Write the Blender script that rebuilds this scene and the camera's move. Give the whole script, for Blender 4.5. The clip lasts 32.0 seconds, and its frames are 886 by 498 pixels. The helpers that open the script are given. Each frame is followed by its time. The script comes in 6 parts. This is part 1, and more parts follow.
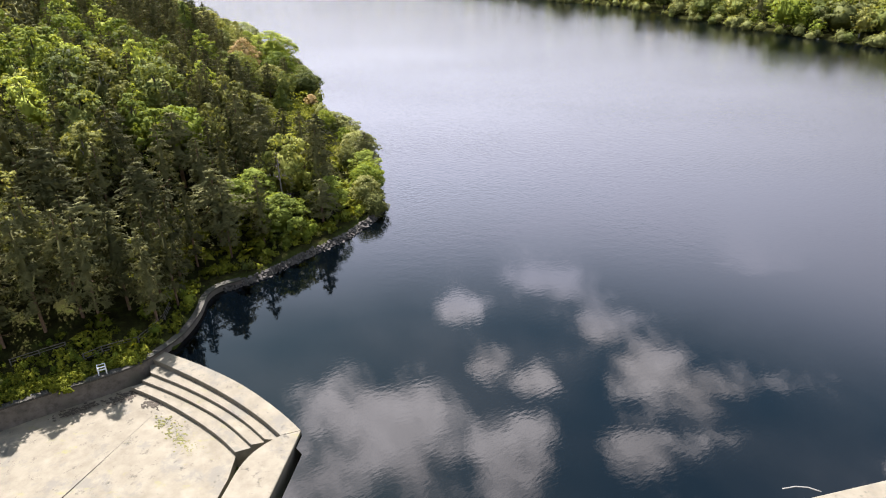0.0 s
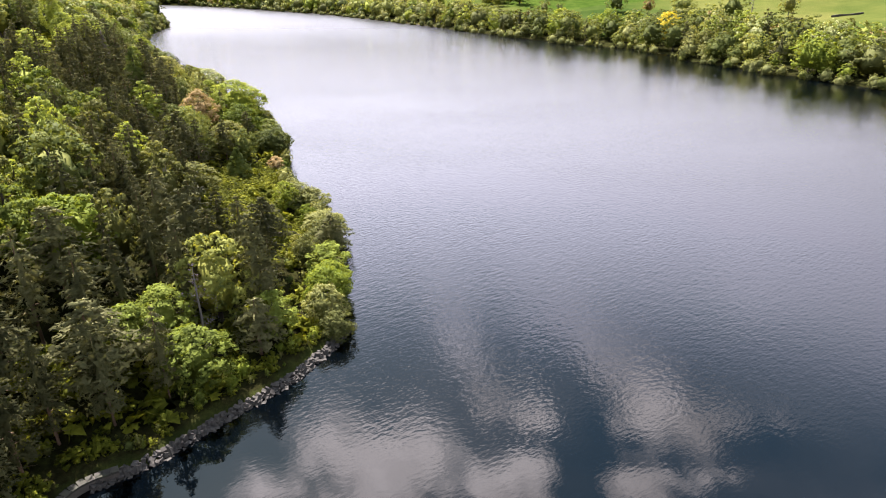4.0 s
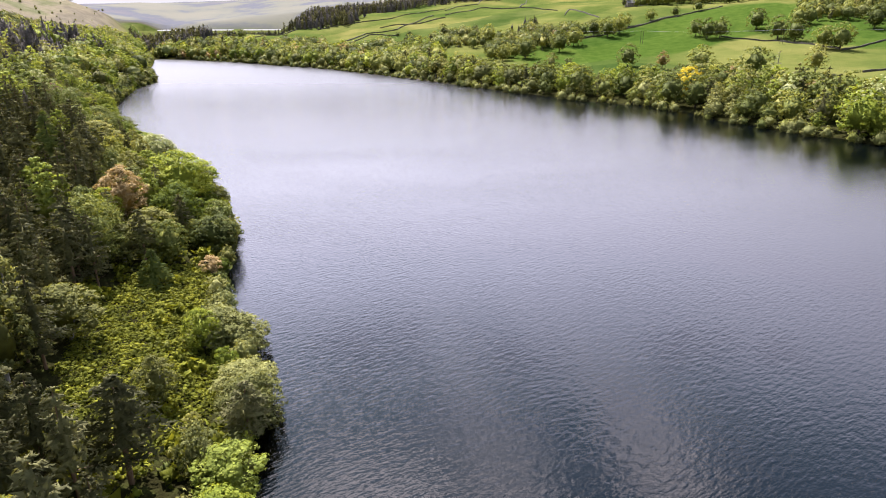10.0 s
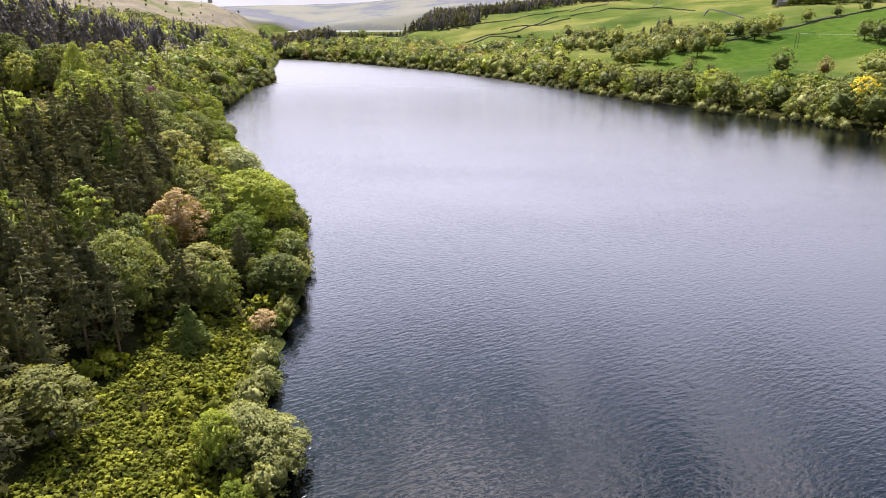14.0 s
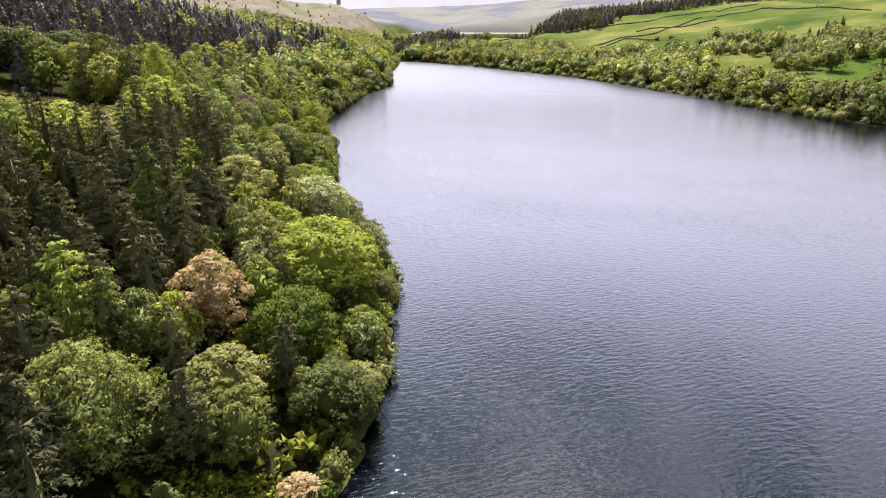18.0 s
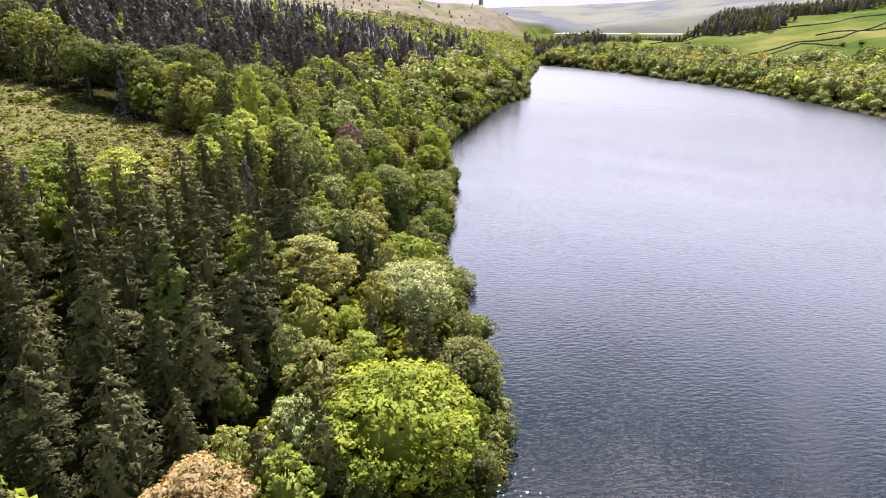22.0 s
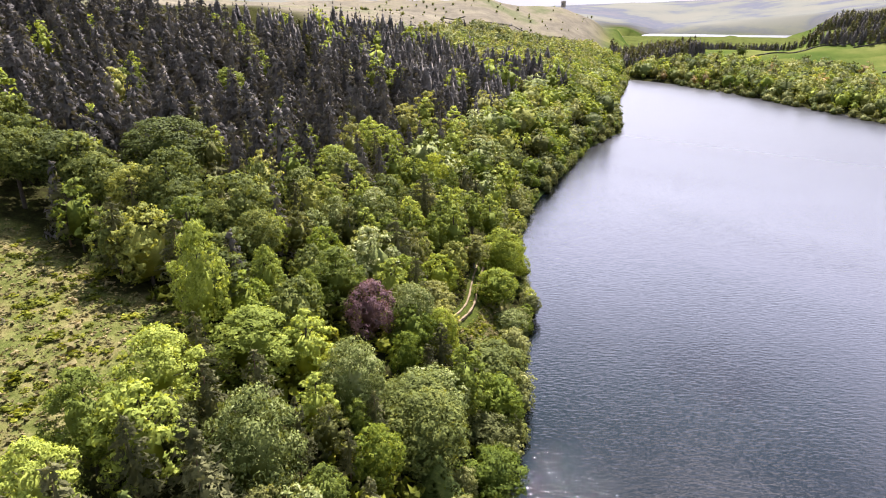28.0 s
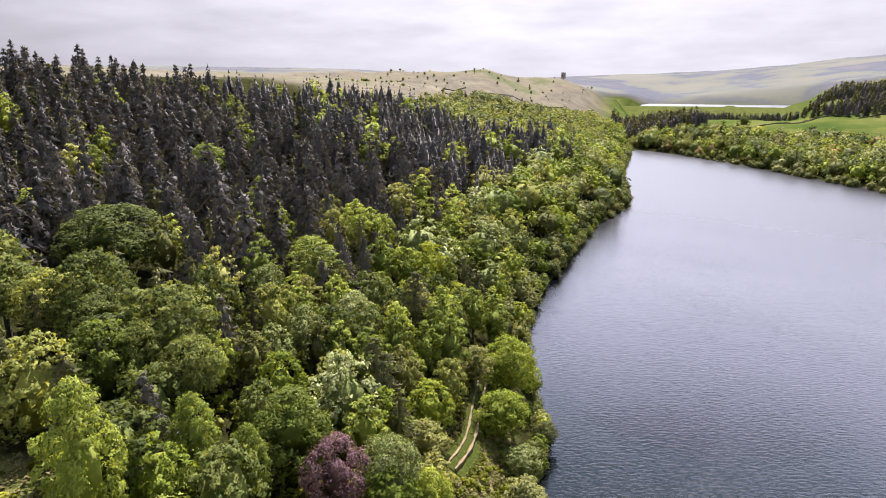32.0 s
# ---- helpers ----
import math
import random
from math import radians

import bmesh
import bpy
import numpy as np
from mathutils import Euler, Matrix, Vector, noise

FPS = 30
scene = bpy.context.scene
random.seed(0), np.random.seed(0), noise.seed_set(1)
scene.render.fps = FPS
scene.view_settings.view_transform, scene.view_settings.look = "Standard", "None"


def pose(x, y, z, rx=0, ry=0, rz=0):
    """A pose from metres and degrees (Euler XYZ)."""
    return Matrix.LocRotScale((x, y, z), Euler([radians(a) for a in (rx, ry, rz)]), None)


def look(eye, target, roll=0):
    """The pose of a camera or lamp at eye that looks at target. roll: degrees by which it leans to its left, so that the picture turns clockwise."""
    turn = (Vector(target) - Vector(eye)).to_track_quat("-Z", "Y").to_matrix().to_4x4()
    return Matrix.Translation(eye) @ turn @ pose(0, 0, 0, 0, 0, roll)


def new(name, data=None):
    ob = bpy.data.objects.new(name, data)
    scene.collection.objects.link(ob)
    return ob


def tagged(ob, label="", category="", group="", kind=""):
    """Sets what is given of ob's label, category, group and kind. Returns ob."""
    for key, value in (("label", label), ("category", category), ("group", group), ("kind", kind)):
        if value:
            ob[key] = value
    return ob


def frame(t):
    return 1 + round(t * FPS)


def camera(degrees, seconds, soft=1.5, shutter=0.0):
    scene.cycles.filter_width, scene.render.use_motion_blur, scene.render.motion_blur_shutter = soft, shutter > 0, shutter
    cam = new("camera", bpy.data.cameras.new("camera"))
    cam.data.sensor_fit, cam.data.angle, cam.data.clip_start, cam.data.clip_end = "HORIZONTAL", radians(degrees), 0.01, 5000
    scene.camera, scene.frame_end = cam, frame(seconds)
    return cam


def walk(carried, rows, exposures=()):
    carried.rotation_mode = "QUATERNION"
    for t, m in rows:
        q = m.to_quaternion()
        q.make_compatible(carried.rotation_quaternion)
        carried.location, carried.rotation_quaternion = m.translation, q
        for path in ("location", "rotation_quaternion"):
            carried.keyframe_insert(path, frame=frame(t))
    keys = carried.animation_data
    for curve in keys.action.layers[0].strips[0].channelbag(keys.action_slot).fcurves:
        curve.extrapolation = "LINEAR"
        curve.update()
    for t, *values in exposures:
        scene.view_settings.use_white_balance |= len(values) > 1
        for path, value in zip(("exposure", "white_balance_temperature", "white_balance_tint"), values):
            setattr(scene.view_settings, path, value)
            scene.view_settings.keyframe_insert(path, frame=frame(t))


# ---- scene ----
cam = camera(70.54, 32.0, soft=1.05)
# seconds, place in metres, then the turn in degrees: tilt, lean, heading
PATH = [
    (0.0, -0.00, 0.00, 52.34, 62.297, -0.000, 0.001),
    (0.5, 0.08, 4.63, 52.15, 62.399, -0.000, -0.026),
    (1.0, 0.24, 9.24, 51.93, 62.449, -0.000, -0.069),
    (1.5, 0.55, 13.73, 51.62, 62.380, -0.000, -0.093),
    (2.0, 0.89, 18.23, 51.27, 62.413, -0.000, -0.147),
    (2.5, 1.07, 22.77, 50.94, 62.954, -0.000, -0.189),
    (3.0, 1.14, 27.24, 50.59, 63.793, -0.000, -0.233),
    (3.5, 1.30, 31.77, 50.25, 64.676, -0.000, -0.292),
    (5.5, 2.61, 48.28, 49.24, 67.619, -0.000, -0.253),
    (6.0, 2.90, 51.80, 49.09, 68.245, -0.000, -0.246),
    (6.5, 3.23, 55.35, 48.97, 68.862, -0.000, -0.244),
    (7.0, 3.61, 58.98, 48.89, 69.440, -0.000, -0.208),
    (7.5, 3.88, 62.48, 48.78, 69.752, -0.000, -0.194),
    (8.0, 4.08, 65.86, 48.60, 69.811, -0.000, -0.172),
    (8.5, 4.25, 69.16, 48.35, 69.865, -0.000, -0.158),
    (9.0, 4.42, 72.49, 48.11, 69.879, -0.000, -0.093),
    (9.5, 4.59, 75.96, 47.90, 69.900, -0.000, -0.007),
    (10.0, 4.71, 79.54, 47.75, 69.910, -0.000, 0.179),
    (10.5, 4.81, 83.04, 47.60, 69.941, -0.000, 0.590),
    (11.0, 4.99, 86.52, 47.44, 69.970, 0.000, 1.597),
    (11.5, 5.12, 90.18, 47.32, 69.988, 0.000, 2.862),
    (12.0, 5.08, 94.06, 47.25, 69.999, 0.000, 4.234),
    (12.5, 4.84, 98.12, 47.23, 70.020, 0.000, 5.760),
    (13.0, 4.48, 102.32, 47.23, 70.018, 0.000, 7.333),
    (13.5, 4.01, 106.64, 47.22, 70.014, 0.000, 9.003),
    (14.0, 3.40, 111.04, 47.20, 70.038, 0.000, 10.714),
    (14.5, 2.68, 115.56, 47.15, 70.090, 0.000, 12.493),
    (15.0, 1.82, 120.23, 47.06, 70.112, 0.000, 14.355),
    (15.5, 0.78, 125.02, 46.92, 70.110, 0.000, 16.372),
    (17.5, -7.85, 147.29, 45.85, 70.234, 0.000, 21.213),
    (18.0, -9.66, 151.95, 45.98, 70.232, 0.000, 21.401),
    (18.5, -11.43, 156.54, 46.25, 70.238, 0.000, 21.554),
    (19.0, -13.20, 161.07, 46.64, 70.246, 0.000, 22.156),
    (19.5, -15.10, 165.44, 47.09, 70.228, 0.000, 24.146),
    (20.0, -16.98, 169.81, 47.60, 70.212, 0.000, 26.395),
    (20.5, -19.02, 174.27, 48.23, 70.169, 0.000, 28.627),
    (21.0, -21.30, 178.76, 49.02, 70.115, -0.000, 31.350),
    (21.5, -23.72, 183.31, 49.97, 70.076, -0.000, 32.727),
    (22.0, -26.34, 187.81, 51.03, 70.044, 0.000, 33.616),
    (22.5, -29.11, 192.34, 52.20, 70.031, 0.000, 34.454),
    (23.0, -31.95, 197.00, 53.45, 70.018, 0.000, 35.226),
    (23.5, -34.89, 201.75, 54.78, 69.977, 0.000, 36.017),
    (24.0, -38.06, 206.44, 56.16, 69.980, 0.000, 36.900),
    (24.5, -41.33, 211.12, 57.59, 69.972, 0.000, 38.351),
    (26.5, -54.85, 229.18, 63.66, 69.643, -0.000, 39.976),
    (27.0, -58.74, 234.64, 64.90, 69.571, 0.000, 40.106),
    (27.5, -62.59, 240.13, 66.00, 69.557, 0.000, 40.201),
    (28.0, -66.19, 245.32, 66.80, 69.505, 0.000, 40.285),
    (28.5, -69.36, 249.78, 67.19, 69.325, 0.000, 40.357),
    (29.0, -72.12, 253.52, 67.31, 69.211, 0.000, 40.405),
    (29.5, -74.48, 256.61, 67.31, 69.177, -0.000, 40.404),
    (30.0, -76.46, 259.20, 67.30, 70.288, -0.000, 40.452),
    (30.5, -78.07, 261.33, 67.31, 72.358, -0.000, 40.451),
    (31.0, -79.38, 262.99, 67.30, 73.977, -0.000, 40.442),
    (31.5, -80.58, 264.50, 67.33, 75.051, -0.000, 40.457),
    (32.0, -81.85, 266.06, 67.41, 75.368, -0.000, 40.459),
]
walk(cam, [(t, pose(*p)) for t, *p in PATH], exposures=[(0.0, 1.95, 6100, 19), (2.0, 2.15, 6250, 20), (4.0, 2.08, 6250, 22), (8.0, 1.92, 6100, 25), (13.0, 1.82, 6050, 25), (18.0, 1.84, 6000, 25), (22.0, 1.94, 6000, 25), (27.0, 1.99, 6000, 25), (30.0, 1.94, 6000, 25), (32.0, 1.74, 6000, 25)])

# ---- sky, sun and haze ----
SUN_EL, SUN_AZ = radians(55), radians(-28)      # azimuth clockwise from +y
world = bpy.data.worlds.new("sky")
scene.world = world
world.use_nodes = True
wn, wl = world.node_tree.nodes, world.node_tree.links
wn.clear()


def wnode(kind, **values):
    n = wn.new(kind)
    for k, v in values.items():
        n.inputs[k.replace("_", " ")].default_value = v
    return n


sky = wn.new("ShaderNodeTexSky")
sky.sky_type, sky.sun_disc = "NISHITA", False
sky.sun_elevation, sky.sun_rotation = SUN_EL, SUN_AZ
sky.air_density, sky.dust_density, sky.ozone_density = 1.0, 0.6, 0.5
coords = wn.new("ShaderNodeTexCoord")
split = wn.new("ShaderNodeSeparateXYZ")
wl.new(coords.outputs["Generated"], split.inputs[0])


def wmath(op, a, b):
    n = wn.new("ShaderNodeMath")
    n.operation = op
    for i, v in enumerate((a, b)):
        if isinstance(v, (int, float)):
            n.inputs[i].default_value = v
        elif v is not None:
            wl.new(v, n.inputs[i])
    return n.outputs[0]


# a flat cloud layer: the direction laid onto a plane overhead
lift = wmath("ADD", wmath("MAXIMUM", split.outputs[2], 0.0), 0.12)
plane = wn.new("ShaderNodeCombineXYZ")
wl.new(wmath("DIVIDE", split.outputs[0], lift), plane.inputs[0])
wl.new(wmath("DIVIDE", split.outputs[1], lift), plane.inputs[1])
clouds = wn.new("ShaderNodeTexNoise")
clouds.inputs["Scale"].default_value, clouds.inputs["Detail"].default_value = 4.6, 9.0
clouds.inputs["Roughness"].default_value = 0.6
shift = wn.new("ShaderNodeMapping")
shift.inputs["Location"].default_value = (3.1, 0.7, 0.0)
wl.new(plane.outputs[0], shift.inputs[0])
wl.new(shift.outputs[0], clouds.inputs["Vector"])
# the fair-weather clouds over the dam, each a heap with a ragged edge: place on the cloud layer, and size
heap = None
for cx, cy, cr in ((-0.12, 0.89, 0.16), (-0.22, 0.77, 0.15), (-0.04, 0.79, 0.12), (0.09, 1.07, 0.075), (0.03, 1.27, 0.05), (0.18, 1.02, 0.055), (0.36, 1.18, 0.12),
                   (0.44, 1.07, 0.13), (0.51, 0.98, 0.12), (0.35, 0.84, 0.085), (0.13, 0.79, 0.13), (0.30, 1.34, 0.13)):
    gap = wn.new("ShaderNodeVectorMath")
    gap.operation = "DISTANCE"
    wl.new(plane.outputs[0], gap.inputs[0])
    gap.inputs[1].default_value = (cx, cy, 0)
    one = wmath("SUBTRACT", 1.0, wmath("DIVIDE", gap.outputs["Value"], cr * 1.25))
    heap = one if heap is None else wmath("MAXIMUM", heap, one)
# elsewhere in the sky they lie scattered at random
away = wn.new("ShaderNodeVectorMath")
away.operation = "DISTANCE"
wl.new(plane.outputs[0], away.inputs[0])
away.inputs[1].default_value = (0.15, 1.0, 0)
stray = wn.new("ShaderNodeTexNoise")
stray.inputs["Scale"].default_value, stray.inputs["Detail"].default_value = 3.0, 2.0
wl.new(shift.outputs[0], stray.inputs["Vector"])
others = wmath("SUBTRACT", wmath("MULTIPLY", wmath("SUBTRACT", stray.outputs["Fac"], 0.5), 4.0), wmath("MAXIMUM", wmath("MULTIPLY", wmath("SUBTRACT", 0.75, away.outputs["Value"]), 6.0), 0.0))
heap = wmath("MAXIMUM", wmath("MAXIMUM", heap, -1.0), others)
ragged = wmath("ADD", heap, wmath("MULTIPLY", wmath("SUBTRACT", clouds.outputs["Fac"], 0.5), 4.2))
cover = wn.new("ShaderNodeMapRange")
cover.interpolation_type = "SMOOTHSTEP"
cover.inputs["From Min"].default_value, cover.inputs["From Max"].default_value = 0.0, 0.9
wl.new(ragged, cover.inputs["Value"])
# thin white veil that thickens towards the horizon
veil = wn.new("ShaderNodeMapRange")
veil.interpolation_type = "SMOOTHSTEP"
veil.inputs["From Min"].default_value, veil.inputs["From Max"].default_value = 0.6, 0.36
veil.inputs["To Min"].default_value, veil.inputs["To Max"].default_value = 0.0, 1.0
wl.new(split.outputs[2], veil.inputs["Value"])
thin = wn.new("ShaderNodeMapRange")
thin.inputs["From Min"].default_value, thin.inputs["From Max"].default_value = 0.4, 0.7
thin.inputs["To Min"].default_value, thin.inputs["To Max"].default_value = 0.0, 0.14
wl.new(stray.outputs["Fac"], thin.inputs["Value"])
fac = wmath("MAXIMUM", wmath("MAXIMUM", cover.outputs[0], thin.outputs[0]), veil.outputs[0])
cloud_light = wn.new("ShaderNodeMix")
cloud_light.data_type = "RGBA"
wl.new(fac, cloud_light.inputs["Factor"])
clear_blue = wn.new("ShaderNodeVectorMath")
clear_blue.operation = "MULTIPLY"
clear_blue.inputs[1].default_value = (1.0, 1.3, 1.1)
wl.new(sky.outputs[0], clear_blue.inputs[0])
wl.new(clear_blue.outputs[0], cloud_light.inputs["A"])
# cloud is brighter on the sun's side of the sky, and dimmer low down where it is seen from the side
glare = wn.new("ShaderNodeVectorMath")
glare.operation = "DOT_PRODUCT"
wl.new(coords.outputs["Generated"], glare.inputs[0])
glare.inputs[1].default_value = (math.sin(SUN_AZ) * math.cos(SUN_EL), math.cos(SUN_AZ) * math.cos(SUN_EL), math.sin(SUN_EL))
bright = wn.new("ShaderNodeMapRange")
bright.inputs["From Min"].default_value, bright.inputs["From Max"].default_value = 0.36, 0.98
bright.inputs["To Min"].default_value, bright.inputs["To Max"].default_value = 6.2, 26.0
wl.new(glare.outputs["Value"], bright.inputs["Value"])
tone = wn.new("ShaderNodeVectorMath")
tone.operation = "SCALE"
# the veil is creamy near the horizon and lets more blue through higher up
veil_tone = wn.new("ShaderNodeMix")
veil_tone.data_type = "RGBA"
higher = wn.new("ShaderNodeMapRange")
higher.inputs["From Min"].default_value, higher.inputs["From Max"].default_value = 0.12, 0.32
wl.new(split.outputs[2], higher.inputs["Value"])
wl.new(higher.outputs[0], veil_tone.inputs["Factor"])
veil_tone.inputs["A"].default_value, veil_tone.inputs["B"].default_value = (1.0, 1.0, 0.965, 1), (0.93, 0.965, 1.08, 1)
# the heaped clouds overhead are whiter and brighter than the veil, with grey hollows
overhead = wn.new("ShaderNodeMapRange")
overhead.interpolation_type = "SMOOTHSTEP"
overhead.inputs["From Min"].default_value, overhead.inputs["From Max"].default_value = 0.48, 0.6
wl.new(split.outputs[2], overhead.inputs["Value"])
heap_tone = wn.new("ShaderNodeMix")
heap_tone.data_type = "RGBA"
wl.new(overhead.outputs[0], heap_tone.inputs["Factor"])
wl.new(veil_tone.outputs["Result"], heap_tone.inputs["A"])
heap_tone.inputs["B"].default_value = (1.05, 1.0, 0.93, 1)
wl.new(heap_tone.outputs["Result"], tone.inputs[0])
hollow = wn.new("ShaderNodeMapRange")
hollow.inputs["From Min"].default_value, hollow.inputs["From Max"].default_value = 0.36, 0.64
hollow.inputs["To Min"].default_value, hollow.inputs["To Max"].default_value = 0.6, 1.42
wl.new(clouds.outputs["Fac"], hollow.inputs["Value"])
heap_light = wmath("ADD", 1.0, wmath("MULTIPLY", overhead.outputs[0], wmath("SUBTRACT", hollow.outputs[0], 0.92)))
# soft, wide streaks in the veil
streak = wn.new("ShaderNodeTexNoise")
streak.inputs["Scale"].default_value, streak.inputs["Detail"].default_value = 3.0, 4.0
wide_map = wn.new("ShaderNodeMapping")
wide_map.inputs["Scale"].default_value = (1.0, 1.0, 5.0)
wl.new(coords.outputs["Generated"], wide_map.inputs[0])
wl.new(wide_map.outputs[0], streak.inputs["Vector"])
soft_tone = wn.new("ShaderNodeMapRange")
soft_tone.inputs["From Min"].default_value, soft_tone.inputs["From Max"].default_value = 0.3, 0.7
soft_tone.inputs["To Min"].default_value, soft_tone.inputs["To Max"].default_value = 0.97, 1.03
wl.new(streak.outputs["Fac"], soft_tone.inputs["Value"])
# seen from the side, the low cloud shows banks with grey-blue gaps
bank = wn.new("ShaderNodeMapRange")
bank.interpolation_type = "SMOOTHSTEP"
bank.inputs["From Min"].default_value, bank.inputs["From Max"].default_value = 0.19, 0.12
wl.new(split.outputs[2], bank.inputs["Value"])
heaps = wn.new("ShaderNodeTexNoise")
heaps.inputs["Scale"].default_value, heaps.inputs["Detail"].default_value = 7.0, 6.0
long_map = wn.new("ShaderNodeMapping")
long_map.inputs["Scale"].default_value = (1.0, 1.0, 4.5)
wl.new(coords.outputs["Generated"], long_map.inputs[0])
wl.new(long_map.outputs[0], heaps.inputs["Vector"])
bank_tone = wmath("ADD", 1.0, wmath("MULTIPLY", wmath("MULTIPLY", wmath("SUBTRACT", heaps.outputs["Fac"], 0.5), 0.6), bank.outputs[0]))
low_sky = wn.new("ShaderNodeMapRange")
low_sky.interpolation_type = "SMOOTHSTEP"
low_sky.inputs["From Min"].default_value, low_sky.inputs["From Max"].default_value = 0.125, 0.2
low_sky.inputs["To Min"].default_value, low_sky.inputs["To Max"].default_value = 0.37, 1.0
wl.new(split.outputs[2], low_sky.inputs["Value"])
wl.new(wmath("MULTIPLY", wmath("MULTIPLY", bright.outputs[0], low_sky.outputs[0]), wmath("MULTIPLY", wmath("MULTIPLY", soft_tone.outputs[0], bank_tone), heap_light)), tone.inputs["Scale"])
wl.new(tone.outputs[0], cloud_light.inputs["B"])
back = wnode("ShaderNodeBackground", Strength=0.05)
wl.new(cloud_light.outputs["Result"], back.inputs[0])
wout = wn.new("ShaderNodeOutputWorld")
wl.new(back.outputs[0], wout.inputs[0])

sun_lamp = new("sun", bpy.data.lights.new("sun", "SUN"))
sun_lamp.data.energy, sun_lamp.data.angle, sun_lamp.data.color = 5.0, radians(0.6), (1.0, 0.95, 0.86)
toward = Vector((math.sin(SUN_AZ) * math.cos(SUN_EL), math.cos(SUN_AZ) * math.cos(SUN_EL), math.sin(SUN_EL)))
sun_lamp.matrix_world = look(toward * 400 + Vector((-80, 250, 0)), (-80, 250, 0))

# ---- materials ----
def material(name):
    m = bpy.data.materials.new(name)
    m.use_nodes = True
    nt = m.node_tree
    bsdf = nt.nodes["Principled BSDF"]
    bsdf.inputs["Roughness"].default_value = 0.85
    bsdf.inputs["Specular IOR Level"].default_value = 0.2
    return m, nt, bsdf


def add_noise(nt, scale, detail=6.0, rough=0.6, coord="Object", stretch=None):
    tc = nt.nodes.new("ShaderNodeTexCoord")
    n = nt.nodes.new("ShaderNodeTexNoise")
    n.inputs["Scale"].default_value, n.inputs["Detail"].default_value, n.inputs["Roughness"].default_value = scale, detail, rough
    src = tc.outputs[coord]
    if stretch:
        mp = nt.nodes.new("ShaderNodeMapping")
        mp.inputs["Scale"].default_value = stretch
        nt.links.new(src, mp.inputs[0])
        src = mp.outputs[0]
    nt.links.new(src, n.inputs["Vector"])
    return n.outputs["Fac"]


def add_waves(nt, scale, detail, turn, length):
    """Wavelets whose crests run across the wind."""
    tc = nt.nodes.new("ShaderNodeTexCoord")
    mp = nt.nodes.new("ShaderNodeMapping")
    mp.vector_type = "TEXTURE"
    mp.inputs["Rotation"].default_value = (0, 0, math.radians(turn))
    mp.inputs["Scale"].default_value = (length, 1, 1)
    n = nt.nodes.new("ShaderNodeTexNoise")
    n.inputs["Scale"].default_value, n.inputs["Detail"].default_value, n.inputs["Roughness"].default_value = scale, detail, 0.5
    nt.links.new(tc.outputs["Object"], mp.inputs[0])
    nt.links.new(mp.outputs[0], n.inputs["Vector"])
    return n.outputs["Fac"]


def add_ramp(nt, fac, stops):
    r = nt.nodes.new("ShaderNodeValToRGB")
    e = r.color_ramp.elements
    while len(e) < len(stops):
        e.new(0.5)
    for el, (p, c) in zip(e, stops):
        el.position, el.color = p, (*c, 1)
    nt.links.new(fac, r.inputs[0])
    return r.outputs[0]


def add_mix(nt, fac, a, b, blend="MIX"):
    n = nt.nodes.new("ShaderNodeMix")
    n.data_type, n.blend_type = "RGBA", blend
    for key, v in (("Factor", fac), ("A", a), ("B", b)):
        if isinstance(v, (int, float)):
            n.inputs[key].default_value = v
        elif isinstance(v, tuple):
            n.inputs[key].default_value = (*v, 1)
        else:
            nt.links.new(v, n.inputs[key])
    return n.outputs["Result"]


def add_math(nt, op, a, b=0.0, clamp=False):
    n = nt.nodes.new("ShaderNodeMath")
    n.operation, n.use_clamp = op, clamp
    for i, v in enumerate((a, b)):
        if isinstance(v, (int, float)):
            n.inputs[i].default_value = v
        else:
            nt.links.new(v, n.inputs[i])
    return n.outputs[0]


def add_bump(nt, bsdf, height, strength, distance):
    b = nt.nodes.new("ShaderNodeBump")
    b.inputs["Strength"].default_value, b.inputs["Distance"].default_value = strength, distance
    nt.links.new(height, b.inputs["Height"])
    nt.links.new(b.outputs[0], bsdf.inputs["Normal"])


LEAF_TONE = (1.16, 1.05, 1.52)


